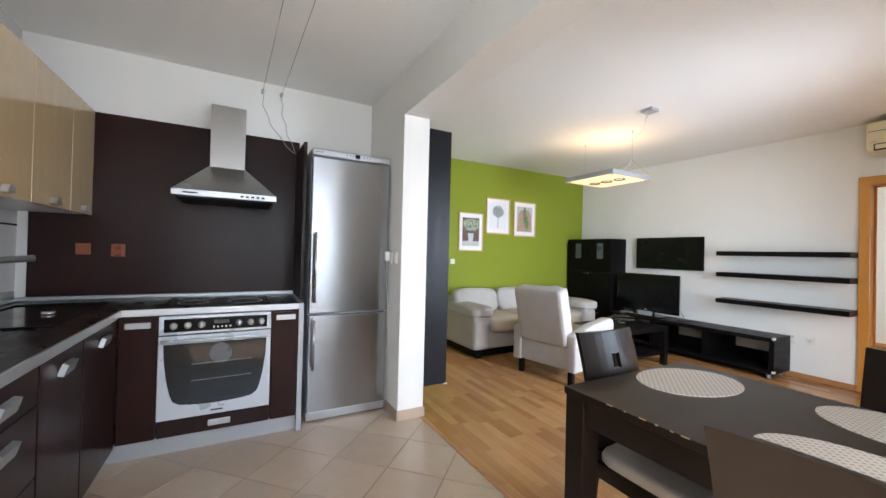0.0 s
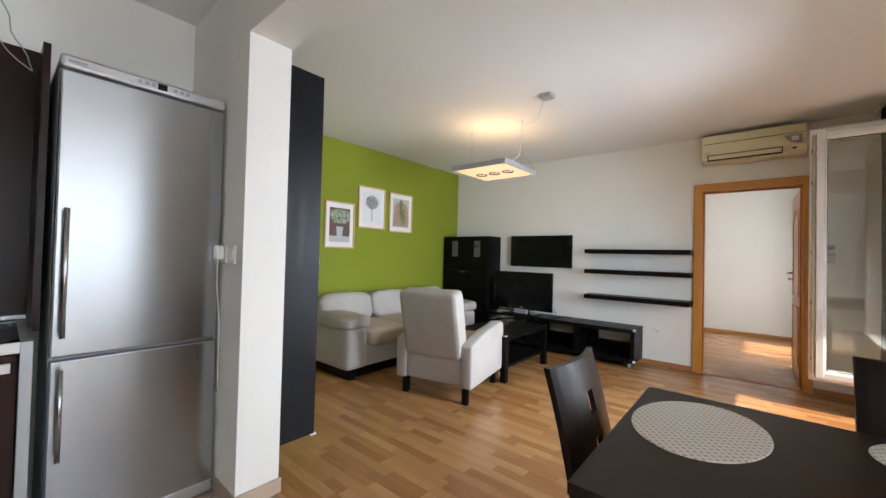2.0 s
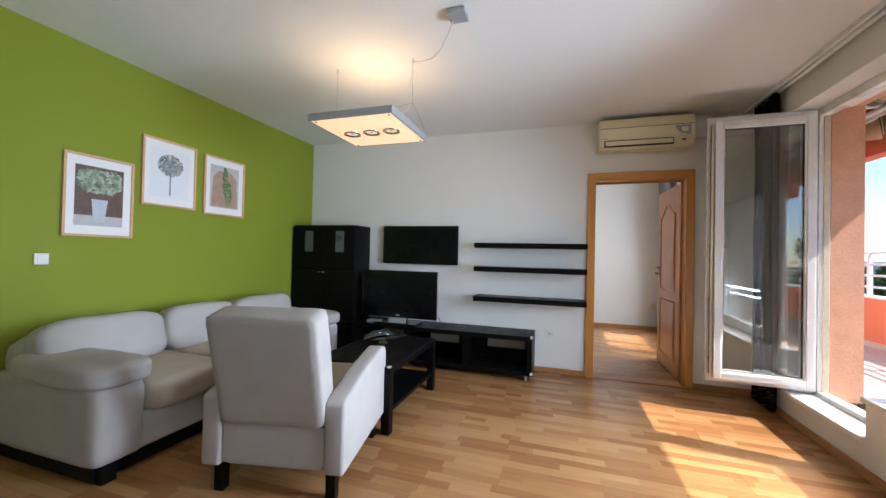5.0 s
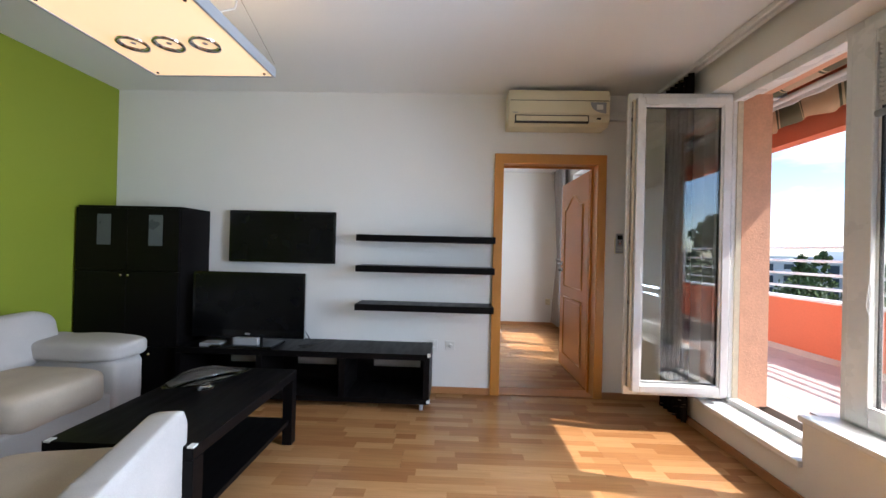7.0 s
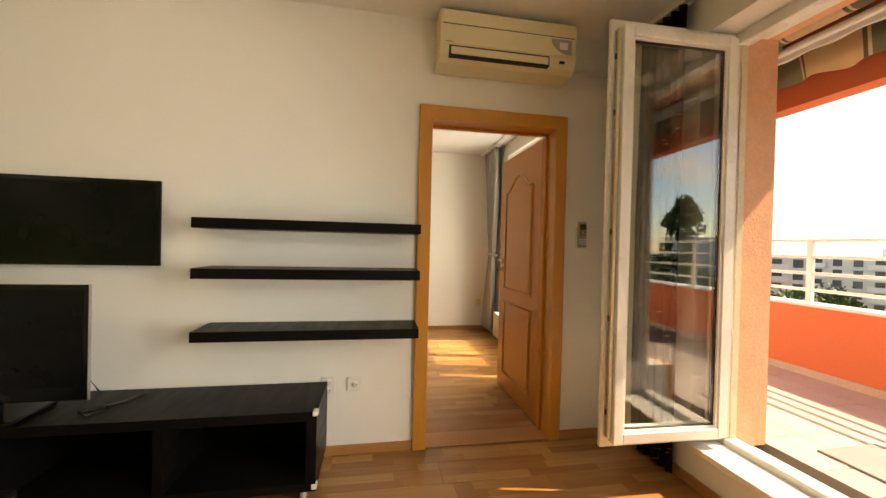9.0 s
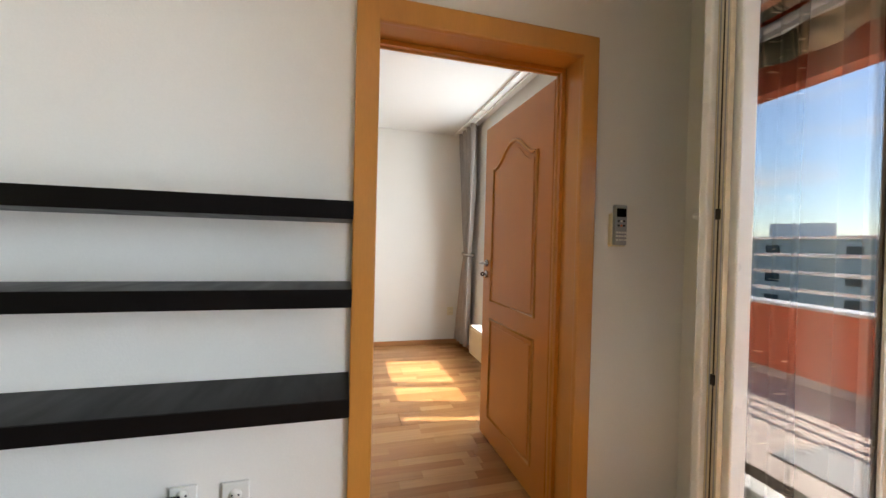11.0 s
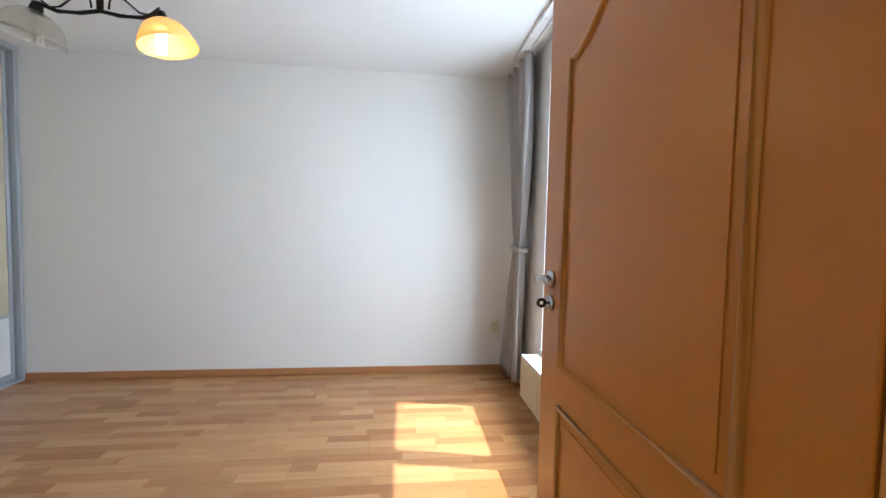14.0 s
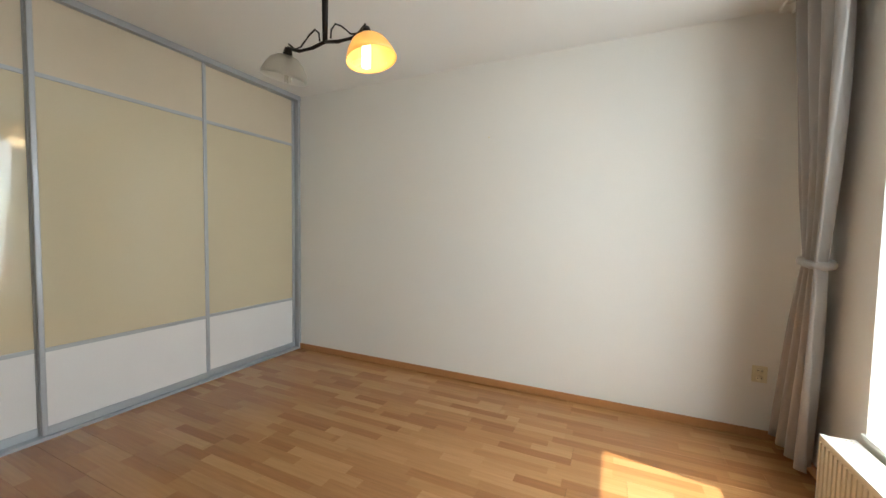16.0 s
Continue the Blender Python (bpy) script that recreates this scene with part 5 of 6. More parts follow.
def pendant():
    p = thing("pendant_lamp", "square grey pendant lamp with glowing panel and three spots", "lamp")
    x0, x1, y0, y1, z0, z1 = 3.425, 4.06, 2.35, 2.98, 2.09, 2.14
    part("frame", boxes((x0, x1, y0, y0 + 0.012, z0, z1), (x0, x1, y1 - 0.012, y1, z0, z1), (x0, x0 + 0.012, y0 + 0.012, y1 - 0.012, z0, z1), (x1 - 0.012, x1, y0 + 0.012, y1 - 0.012, z0, z1), bevel=0.002), ALUPLAIN, p)
    part("diffuser", boxes((x0 + 0.012, x1 - 0.012, y0 + 0.012, y1 - 0.012, z0 + 0.004, z0 + 0.012)), LAMPGLOW, p, "glowing warm opal panel")
    for x in (x0 + 0.04, x1 - 0.04):
        for y in (y0 + 0.04, y1 - 0.04):
            bm = bmesh.new()
            cyl(bm, (x, y, z0 + 0.004), (x, y, z0 - 0.002), 0.006)
            part("screw", bm, IRON, p)
    for y in (2.51, 2.67, 2.83):
        bm = bmesh.new()
        lathe(bm, [(0.062, 0.004), (0.062, -0.006), (0.05, -0.006), (0.046, 0.002), (0.03, 0.03), (0.0, 0.034)], 28, (3.75, y, z0))
        s = part("spot", bm, CHROME, p, "chrome reflector spot", True)
        bm = bmesh.new()
        cyl(bm, (3.75, y, z0 + 0.028), (3.75, y, z0 + 0.002), 0.014, 0.01)
        part("capsule", bm, GREYPL, s)
    part("canopy", boxes((3.265, 3.37, 1.85, 1.955, H - 0.03, H - 0.001), bevel=0.003), ALUPLAIN, p, "square grey ceiling canopy")
    for y in (2.335, 2.945):
        bm = bmesh.new()
        tube(bm, [(3.71, y, H - 0.001), (3.71, y, H - 0.03)], 0.006, 8)
        part("ceiling_hook", bm, ALU, p)
        bm = bmesh.new()
        tube(bm, [(3.71, y, H - 0.03), (3.71, y, 2.26)], 0.0012, 5)
        tube(bm, [(3.71, y, 2.26), (x0 + 0.05, y, z1)], 0.0012, 5)
        tube(bm, [(3.71, y, 2.26), (x1 - 0.05, y, z1)], 0.0012, 5)
        part("suspension_wire", bm, STEEL, p)
    bm = bmesh.new()
    tube(bm, [(3.33, 1.93, H - 0.03), (3.36, 1.97, 2.49), (3.43, 2.03, 2.45), (3.52, 2.12, 2.45), (3.62, 2.25, 2.49), (3.68, 2.31, 2.535), (3.705, 2.33, 2.54), (3.71, 2.34, 2.48), (3.70, 2.345, 2.4), (3.715, 2.345, 2.3), (3.71, 2.36, 2.22), (3.66, 2.4, 2.17), (3.64, 2.43, 2.145)], 0.004, 8)
    part("cord", bm, WHITEPL, p, "pale looping cord", True)


pendant()


def air_conditioner():
    a = thing("air_conditioner", "yellowed cream split air conditioner above the door", "air conditioner")
    y0, y1 = 0.195, 1.0
    bm = bmesh.new()
    out = [(5.376, 2.25), (5.225, 2.25), (5.185, 2.275), (5.172, 2.32), (5.172, 2.5), (5.19, 2.535), (5.376, 2.54)]
    prism(bm, out, y0, y1)
    bmesh.ops.bevel(bm, geom=list(bm.edges), offset=0.006, segments=2, profile=0.5, affect="EDGES")
    part("body", bm, CREAMPL, a)
    part("front_panel", boxes((5.166, 5.173, y0 + 0.012, y1 - 0.012, 2.335, 2.44), bevel=0.002), CREAMPL, a)
    part("upper_panel", boxes((5.166, 5.173, y0 + 0.012, y1 - 0.012, 2.4455, 2.515), bevel=0.002), CREAMPL, a)
    part("panel_gap", boxes((5.1695, 5.1735, y0 + 0.014, y1 - 0.014, 2.438, 2.448)), DARK, a)
    part("air_outlet", boxes((5.166, 5.2, y0 + 0.17, y1 - 0.05, 2.268, 2.326)), DARK, a, "dark air outlet slot")
    part("louvre", boxes((5.161, 5.167, y0 + 0.178, y1 - 0.06, 2.277, 2.317), bevel=0.002), CREAMPL, a)
    bm = bmesh.new()
    fan = [(y0 + 0.035, 2.43), (y0 + 0.035, 2.385)] + [(y0 + 0.035 + 0.125 * math.sin(k * math.pi / 14), 2.43 - 0.088 * math.cos(k * math.pi / 14)) for k in range(8)]
    near = [bm.verts.new((5.1645, y, z)) for y, z in fan]
    back = [bm.verts.new((5.1665, y, z)) for y, z in fan]
    bm.faces.new(near)
    bm.faces.new(back[::-1])
    for k in range(len(fan)):
        bm.faces.new((near[k], back[k], back[(k + 1) % len(fan)], near[(k + 1) % len(fan)]))
    part("badge", bm, GREYPL, a, "grey quarter-round sticker")
    part("badge_mark", boxes((5.163, 5.165, y0 + 0.06, y0 + 0.11, 2.372, 2.412)), WHITEPL, a)
    part("maker_mark", boxes((5.164, 5.1665, y1 - 0.07, y1 - 0.03, 2.341, 2.347)), GREYPL, a)
    part("receiver_window", boxes((5.168, 5.178, y0 + 0.075, y0 + 0.105, 2.296, 2.308)), DARK, a)
    for k in range(5):
        part("indicator", boxes((5.178, 5.186, y0 + 0.19 + k * 0.022, y0 + 0.198 + k * 0.022, 2.272, 2.276)), DARK, a)
    part("pipe_trunking", boxes((5.335, 5.376, -0.335, y0 - 0.002, 2.35, 2.42), bevel=0.004), WHITEPL, a, "white cable trunking to the corner")


air_conditioner()


def remote():
    r = thing("remote_control", "grey air conditioner remote in a cream wall holder", "remote control", pose(5.377, 0.022, 1.315, 0, 0, -90))
    part("holder", boxes((-0.036, 0.036, -0.02, 0, -0.085, 0.05), bevel=0.004), CREAMPL, r, "cream plastic holder")
    b = part("body", boxes((-0.03, 0.03, -0.034, -0.014, -0.08, 0.085), bevel=0.006), GREYPL, r)
    part("display", boxes((-0.022, 0.022, -0.0355, -0.033, 0.035, 0.07), bevel=0.001), BEZEL, b)
    for row, z in enumerate((0.018, 0.0, -0.028, -0.043, -0.058)):
        for k in (-1, 0, 1) if row < 2 else (-1.5, -0.5, 0.5, 1.5):
            part("button", boxes((k * 0.013 - 0.0045, k * 0.013 + 0.0045, -0.0365, -0.0335, z - 0.004, z + 0.004), bevel=0.001), DARK if row < 2 and k else (BUTTON_ORANGE if row < 2 and row == 1 else WHITEPL), b)


BUTTON_ORANGE = mat("orange_button", (0.6, 0.14, 0.06), 0.4)
remote()


def folds(bm, x0, x1, y, z_of, width_of, n=60, rows=26, depth=0.03, waves=7, centre=None):
    grid = []
    for j in range(rows):
        v = j / (rows - 1)
        z = z_of(v)
        k = width_of(v)
        row = []
        for i in range(n):
            u = i / (n - 1)
            x = (x0 + x1) / 2 if centre is None else centre(v)
            x += (u - 0.5) * (x1 - x0) * k
            yy = y + depth * (0.5 + 0.5 * k) * math.sin(u * math.tau * waves + 0.7 * math.sin(v * 3)) + 0.008 * noise.noise(Vector((u * 9, v * 4, y)))
            row.append(bm.verts.new((x, yy, z)))
        grid.append(row)
    for a, b in zip(grid, grid[1:]):
        for i in range(n - 1):
            bm.faces.new((a[i], a[i + 1], b[i + 1], b[i]))


def dashed_cloth():
    """Dark brown cloth with broken pale dashes running across it."""
    m = bpy.data.materials.new("dark_dashed_curtain_cloth")
    m.use_nodes = True
    n, l = m.node_tree.nodes, m.node_tree.links
    p = n["Principled BSDF"]
    p.inputs["Roughness"].default_value, p.inputs["Specular IOR Level"].default_value = 0.95, 0.1
    tc, mp, no, br, cr = n.new("ShaderNodeTexCoord"), n.new("ShaderNodeMapping"), n.new("ShaderNodeTexNoise"), n.new("ShaderNodeValToRGB"), n.new("ShaderNodeMix")
    mp.inputs["Scale"].default_value = (30, 4, 110)
    no.inputs["Scale"].default_value, no.inputs["Detail"].default_value = 1.0, 1
    br.color_ramp.elements[0].position, br.color_ramp.elements[1].position = 0.67, 0.69
    cr.data_type = "RGBA"
    cr.inputs["A"].default_value, cr.inputs["B"].default_value = (0.009, 0.005, 0.005, 1), (0.40, 0.33, 0.25, 1)
    l.new(tc.outputs["Object"], mp.inputs["Vector"])
    l.new(mp.outputs["Vector"], no.inputs["Vector"])
    l.new(no.outputs["Fac"], br.inputs["Fac"])
    l.new(br.outputs["Color"], cr.inputs["Factor"])
    l.new(cr.outputs["Result"], p.inputs["Base Color"])
    return m


def curtains():
    c = thing("dark_curtain", "dark brown curtain with pale dashes, drawn to the corner", "curtain")
    bm = bmesh.new()
    folds(bm, 4.9, 5.245, -0.285, lambda v: H - 0.03 - v * (H - 0.06), lambda v: 1 - 0.06 * math.sin(v * 3), 70, 24, 0.03, 6)
    cl = part("cloth", bm, dashed_cloth(), c, "", True)
    cl.modifiers.new("thickness", "SOLIDIFY").thickness = 0.003
    g = thing("grey_curtain", "grey satin curtain gathered with a tie-back", "curtain")

    def width(v):
        if v < 0.58:
            return 1 - 0.7 * (v / 0.58) ** 1.5
        return 0.3 + 0.55 * ((v - 0.58) / 0.42) ** 0.75

    bm = bmesh.new()
    folds(bm, 7.9, 8.46, -0.25, lambda v: 2.56 - v * 2.48, width, 80, 40, 0.045, 4, lambda v: 8.18 - 0.1 * math.sin(min(v / 0.58, 1) * math.pi / 2) + (0.17 * ((v - 0.58) / 0.42) if v > 0.58 else 0))
    cl = part("cloth", bm, GREYCLOTH, g, "", True)
    cl.modifiers.new("thickness", "SOLIDIFY").thickness = 0.003
    bm = bmesh.new()
    loop = [(8.08 + 0.09 * math.cos(k * math.tau / 24), -0.255 + 0.05 * math.sin(k * math.tau / 24), 1.12 + 0.012 * math.cos(k * math.tau / 24)) for k in range(24)]
    tube(bm, loop, 0.02, 8, close=True)
    part("tie_back", bm, GREYCLOTH, g, "grey satin tie-back", True)


curtains()


# ---- bedroom ----
def wardrobe():
    w = thing("sliding_wardrobe", "fitted wardrobe with cream sliding doors in grey aluminium", "wardrobe")
    y = 3.615
    part("top_track", boxes((5.535, 8.496, y - 0.03, y + 0.09, H - 0.045, H - 0.002), bevel=0.002), ALUPLAIN, w, "grey aluminium top track")
    part("floor_track", boxes((5.535, 8.496, y - 0.02, y + 0.09, 0.0, 0.018)), ALUPLAIN, w)
    part("carcass", boxes((5.535, 8.496, y + 0.1, 4.195, 0.0, H - 0.003)), WARDWHITE, w)
    part("end_profile", boxes((8.468, 8.497, y - 0.022, y + 0.08, 0.018, H - 0.045), bevel=0.003), ALUPLAIN, w)
    for k, (x0, x1) in enumerate(((7.53, 8.466), (6.565, 7.552), (5.58, 6.587))):
        dy = 0.03 if k % 2 == 0 else 0.0
        d = part("sliding_door", boxes((x0, x0 + 0.028, y - 0.006 + dy, y + 0.025 + dy, 0.02, 2.527), (x1 - 0.028, x1, y - 0.006 + dy, y + 0.025 + dy, 0.02, 2.527), bevel=0.006), ALUPLAIN, w)
        for z0, z1 in ((2.075, 2.1), (0.51, 0.535), (0.02, 0.07)):
            part("cross_rail", boxes((x0 + 0.028, x1 - 0.028, y - 0.002 + dy, y + 0.02 + dy, z0, z1), bevel=0.002), ALUPLAIN, d)
        part("top_panel", boxes((x0 + 0.027, x1 - 0.027, y + 0.005 + dy, y + 0.013 + dy, 2.1, 2.527)), WARDTOP, d)
        part("middle_panel", boxes((x0 + 0.027, x1 - 0.027, y + 0.005 + dy, y + 0.013 + dy, 0.535, 2.075)), WARDGLASS, d, "glossy cream glass panel")
        part("bottom_panel", boxes((x0 + 0.027, x1 - 0.027, y + 0.005 + dy, y + 0.013 + dy, 0.07, 0.51)), WARDWHITE, d, "white lower panel")


wardrobe()


def ceiling_lamp():
    c = thing("ceiling_lamp", "two-arm dark iron lamp with glass shades, one lit amber", "lamp", pose(0, 0, -0.125))
    cx, cy = 7.1, 1.99
    bm = bmesh.new()
    cyl(bm, (cx, cy, 2.3), (cx, cy, 2.68), 0.012, 0.02)
    lathe(bm, [(0.0, 2.7), (0.06, 2.7), (0.055, 2.68), (0.02, 2.665), (0, 2.665)], 24, (cx, cy, 0))
    part("stem", bm, IRON, c, "", True)
    for s, tilt in ((-1, 14), (1, -14)):
        e = cy + s * 0.25
        bm = bmesh.new()
        tube(bm, [(cx, cy, 2.3), (cx, cy + s * 0.08, 2.285), (cx, cy + s * 0.17, 2.285), (cx, cy + s * 0.25, 2.315)], 0.009, 10)
        tube(bm, [(cx, cy + s * 0.035, 2.31), (cx, cy + s * 0.04, 2.35), (cx, cy + s * 0.065, 2.372), (cx, cy + s * 0.1, 2.355), (cx, cy + s * 0.16, 2.305), (cx, cy + s * 0.2, 2.3), (cx, cy + s * 0.245, 2.335)], 0.0045, 8)
        part("arm", bm, IRON, c, "", True)
        m = pose(cx, e, 2.3, -s * 0 + tilt * -1 * 0.9, 0, 0)
        bm = bmesh.new()
        lathe(bm, [(0.0, 0.02), (0.018, 0.015), (0.026, -0.03), (0.0, -0.032)], 20, m=m)
        part("holder", bm, IRON, c, "", True)
        bm = bmesh.new()
        prof = [(0.02, -0.022), (0.05, -0.03), (0.08, -0.052), (0.1, -0.085), (0.113, -0.12), (0.118, -0.14)]
        lathe(bm, prof, 40, m=m)
        sh = part("shade", bm, SHADEGLOW if s < 0 else SHADEOFF, c, "lit amber glass shade" if s < 0 else "frosted clear glass shade, unlit", True)
        sh.modifiers.new("thickness", "SOLIDIFY").thickness = 0.003
        if s < 0:
            sh.visible_shadow = True
        bm = bmesh.new()
        if s < 0:
            cyl(bm, (cx, e, 2.25), (cx, e, 2.135), 0.02)
        else:
            for dx, dy in ((-0.009, -0.009), (0.009, -0.009), (0.009, 0.009), (-0.009, 0.009)):
                cyl(bm, (cx + dx, e + dy, 2.25), (cx + dx, e + dy, 2.14), 0.006)
        part("bulb", bm, BULBGLOW if s < 0 else WHITEPL, c, "glowing warm bulb" if s < 0 else "white energy-saving bulb", True)


ceiling_lamp()
bulb_light(7.1, 1.74, 2.0, 0.9, 0.06, (1.0, 0.7, 0.36))


def radiator():
    r = thing("radiator", "low cream ribbed panel radiator under the bedroom window", "radiator")
    x0, x1, y0, y1 = 6.45, 7.8, -0.318, -0.2
    part("front_panel", boxes((x0, x1, y1 - 0.008, y1, 0.08, 0.372), bevel=0.003), RADIATOR, r)
    part("back_panel", boxes((x0, x1, y0, y0 + 0.01, 0.08, 0.372)), RADIATOR, r)
    for k in range(40):
        x = x0 + 0.02 + k * (x1 - x0 - 0.04) / 39
        part("rib", boxes((x - 0.007, x + 0.007, y1 - 0.001, y1 + 0.005, 0.1, 0.35), bevel=0.002), RADIATOR, r)
    part("top_grille", boxes((x0, x1, y0, y0 + 0.02, 0.372, 0.378), (x0, x1, y1 - 0.02, y1, 0.372, 0.378)), RADTOP, r, "white slotted top grille")
    for k in range(70):
        x = x0 + 0.01 + k * (x1 - x0 - 0.02) / 69
        part("grille_bar", boxes((x - 0.005, x + 0.005, y0 + 0.02, y1 - 0.02, 0.373, 0.377)), RADTOP, r)
    part("side_cover", boxes((x1 - 0.004, x1, y0, y1, 0.08, 0.374)), RADTOP, r)
    for x in (x0 + 0.2, x1 - 0.2):
        part("bracket", boxes((x - 0.02, x + 0.02, -0.34, y0, 0.1, 0.3)), RADTOP, r)


radiator()
nail = thing("wall_nail", "small nail in the bedroom wall", "nail")
part("shank", boxes((8.48, 8.5, 1.585, 1.589, 1.985, 1.995)), CREAMPL, nail)

# ---- terrace ----
setting("terrace_floor", boxes((2.75, 9.6, -2.26, -0.76, 0.05, 0.19), (-1.3, 2.75, -2.26, -1.132, 0.05, 0.205)), GROUT, "terrace floor bed", "floor")
setting("terrace_parapet", boxes((-1.3, 9.6, -2.42, -2.26, 0.0, 0.79), (9.6, 9.75, -2.42, -0.7, 0.0, 0.79)), ORANGE, "orange painted terrace parapet", "parapet")
setting("terrace_coping", boxes((-1.3, 9.78, -2.45, -2.235, 0.792, 0.815), bevel=0.004), COPING, "white metal coping on the parapet", "coping")
setting("terrace_skirting", boxes((-1.3, 9.6, -2.258, -2.246, 0.2, 0.27)), TERRTILE, "tile skirting along the parapet", "baseboard")
setting("terrace_soffit", boxes((2.75, 9.6, -1.22, -0.76, 2.62, 2.75)), ORANGE, "orange painted terrace soffit", "ceiling")
# The lower west length is unseen, added to keep sun off the dining table.
setting("terrace_beam_and_sun_stop", boxes((-1.3, 2.748, -1.25, -1.132, 1.98, 2.62), (2.75, 9.6, -1.22, -1.1, 2.1, 2.62)), ORANGE, "orange painted terrace beam with an added west length blocking sun", "beam")


def terrace_rail():
    r = thing("terrace_railing", "white metal railing with four bars on the parapet", "railing")
    for x in (-0.8, 0.84, 2.47, 4.1, 5.735, 7.37, 9.0):
        part("post", boxes((x - 0.02, x + 0.02, -2.36, -2.32, 0.815, 1.36), bevel=0.003), COPING, r)
    for z in (1.345, 1.205, 1.065, 0.925):
        bm = bmesh.new()
        cyl(bm, (-1.3, -2.34, z), (9.6, -2.34, z), 0.014, None, 12)
        part("bar", bm, COPING, r, "", True)


terrace_rail()


def awning():
    a = thing("awning", "rolled striped awning with hanging valance", "awning")
    bm = bmesh.new()
    cyl(bm, (2.8, -0.9, 2.46), (9.5, -0.9, 2.46), 0.06, None, 24)
    part("fabric_roll", bm, AWNING, a, "", True)
    part("front_bar", boxes((2.8, 9.5, -1.02, -0.985, 2.34, 2.4), bevel=0.004), COPING, a, "white front bar")
    bm = bmesh.new()
    cyl(bm, (2.8, -0.97, 2.385), (9.5, -0.97, 2.385), 0.02, None, 12)
    part("folding_arm", bm, COPING, a, "", True)
    bm = bmesh.new()
    cols = 240
    top = [bm.verts.new((2.8 + 6.7 * k / cols, -1.0 + 0.012 * math.sin(k * 0.8), 2.34)) for k in range(cols + 1)]
    low = [bm.verts.new((2.8 + 6.7 * k / cols, -1.03 + 0.025 * math.sin(k * 0.8 + 0.4), 2.185 + 0.028 * abs(math.sin(k * 0.19)))) for k in range(cols + 1)]
    for k in range(cols):
        bm.faces.new((top[k], top[k + 1], low[k + 1], low[k]))
    v = part("valance", bm, AWNING, a, "", True)
    v.modifiers.new("thickness", "SOLIDIFY").thickness = 0.002
    for x in (3.4, 5.0, 6.6):
        part("bracket", boxes((x - 0.03, x + 0.03, -1.0, -0.76, 2.4, 2.5), bevel=0.004), COPING, a)


awning()
matt = tagged(part("door_mat", boxes((4.1, 4.7, -1.35, -0.95, 0.212, 0.222), bevel=0.004), GREYPL), "grey ribbed door mat on the terrace tiles", "door mat")

# ---- distance ----
bm = bmesh.new()
bmesh.ops.create_grid(bm, x_segments=40, y_segments=40, size=1500)
bmesh.ops.translate(bm, vec=(0, 0, -14.0), verts=bm.verts)
setting("ground", bm, GRASS, "green ground far below the terrace", "ground")


def block(label, x, y, w, d, z, turn, floors, bays, material, roof=None):
    b = thing("apartment_building", label, "building", pose(x, y, -14, 0, 0, turn))
    part("wall", boxes((-w / 2, w / 2, -d / 2, d / 2, 0, z)), material, b)
    if roof:
        bm = bmesh.new()
        vs = [bm.verts.new(p) for p in ((-w / 2 - 0.6, -d / 2 - 0.6, z), (w / 2 + 0.6, -d / 2 - 0.6, z), (w / 2 + 0.6, d / 2 + 0.6, z), (-w / 2 - 0.6, d / 2 + 0.6, z), (-w / 2 + d * 0.35, 0, z + d * 0.3), (w / 2 - d * 0.35, 0, z + d * 0.3))]
        for f in ((0, 1, 5, 4), (1, 2, 5), (2, 3, 4, 5), (3, 0, 4), (3, 2, 1, 0)):
            bm.faces.new([vs[k] for k in f])
        part("roof", bm, roof, b)
    else:
        part("roof", boxes((-w / 2 - 0.2, w / 2 + 0.2, -d / 2 - 0.2, d / 2 + 0.2, z, z + 0.5), (-w * 0.1, w * 0.05, -1.5, 1.5, z + 0.5, z + 2.5)), COPING, b)
    me = None
    fh = z / floors
    for side in (1, -1):
        for f in range(floors):
            for k in range(bays):
                if me is None:
                    o = part("window", boxes((-0.75, 0.75, -0.06, 0.06, -0.8, 0.8)), FARGLASS, b)
                    me = o.data
                else:
                    o = new("window", me)
                    o.parent = b
                o.location = (-w / 2 + w * (k + 0.5) / bays, side * d / 2, fh * (f + 0.55))
    return b


def balconies(b, w, d, z, floors, bays):
    """Stacked balconies with solid fronts on both long sides of a block."""
    fh = z / floors
    me = None
    for side in (1, -1):
        for f in range(1, floors):
            for k in range(1, bays, 3):
                if me is None:
                    o = part("balcony", boxes((-1.6, 1.6, -0.7, 0.7, -1.3, -1.1), (-1.6, 1.6, 0.6, 0.7, -1.1, -0.2), (-1.6, 1.6, -0.7, -0.6, -1.1, -0.2)), COPING, b)
                    me = o.data
                else:
                    o = new("balcony", me)
                    o.parent = b
                o.location = (-w / 2 + w * (k + 0.5) / bays, side * (d / 2 + 0.6), fh * (f + 0.55))


FACADES = {"white": WHITEBLD, "grey": GREYBLD, "pale green": YELLOWBLD}
for tone, x, y, w, z, turn, floors, bays in (
        ("white", 78, -74, 34, 14.4, 42, 6, 11), ("grey", 104, -66, 36, 14.8, 36, 6, 11), ("white", 118, -44, 30, 14.6, 62, 6, 9), ("pale green", 96, -36, 22, 13.5, 55, 6, 6),
        ("white", 66, -112, 46, 14.5, 20, 6, 14), ("grey", 130, -96, 44, 15.5, 40, 7, 12), ("white", 34, -122, 50, 14.2, 8, 5, 14), ("grey", 8, -128, 40, 14.4, 0, 5, 11)):
    bl = block(tone + " apartment block with balconies far off", x, y, w, 12, z, turn, floors, bays, FACADES[tone])
    balconies(bl, w, 12, z, floors, bays)
block("long white apartment block with few windows", -35, -62, 46, 12, 17.0, -32, 5, 6, WHITEBLD)
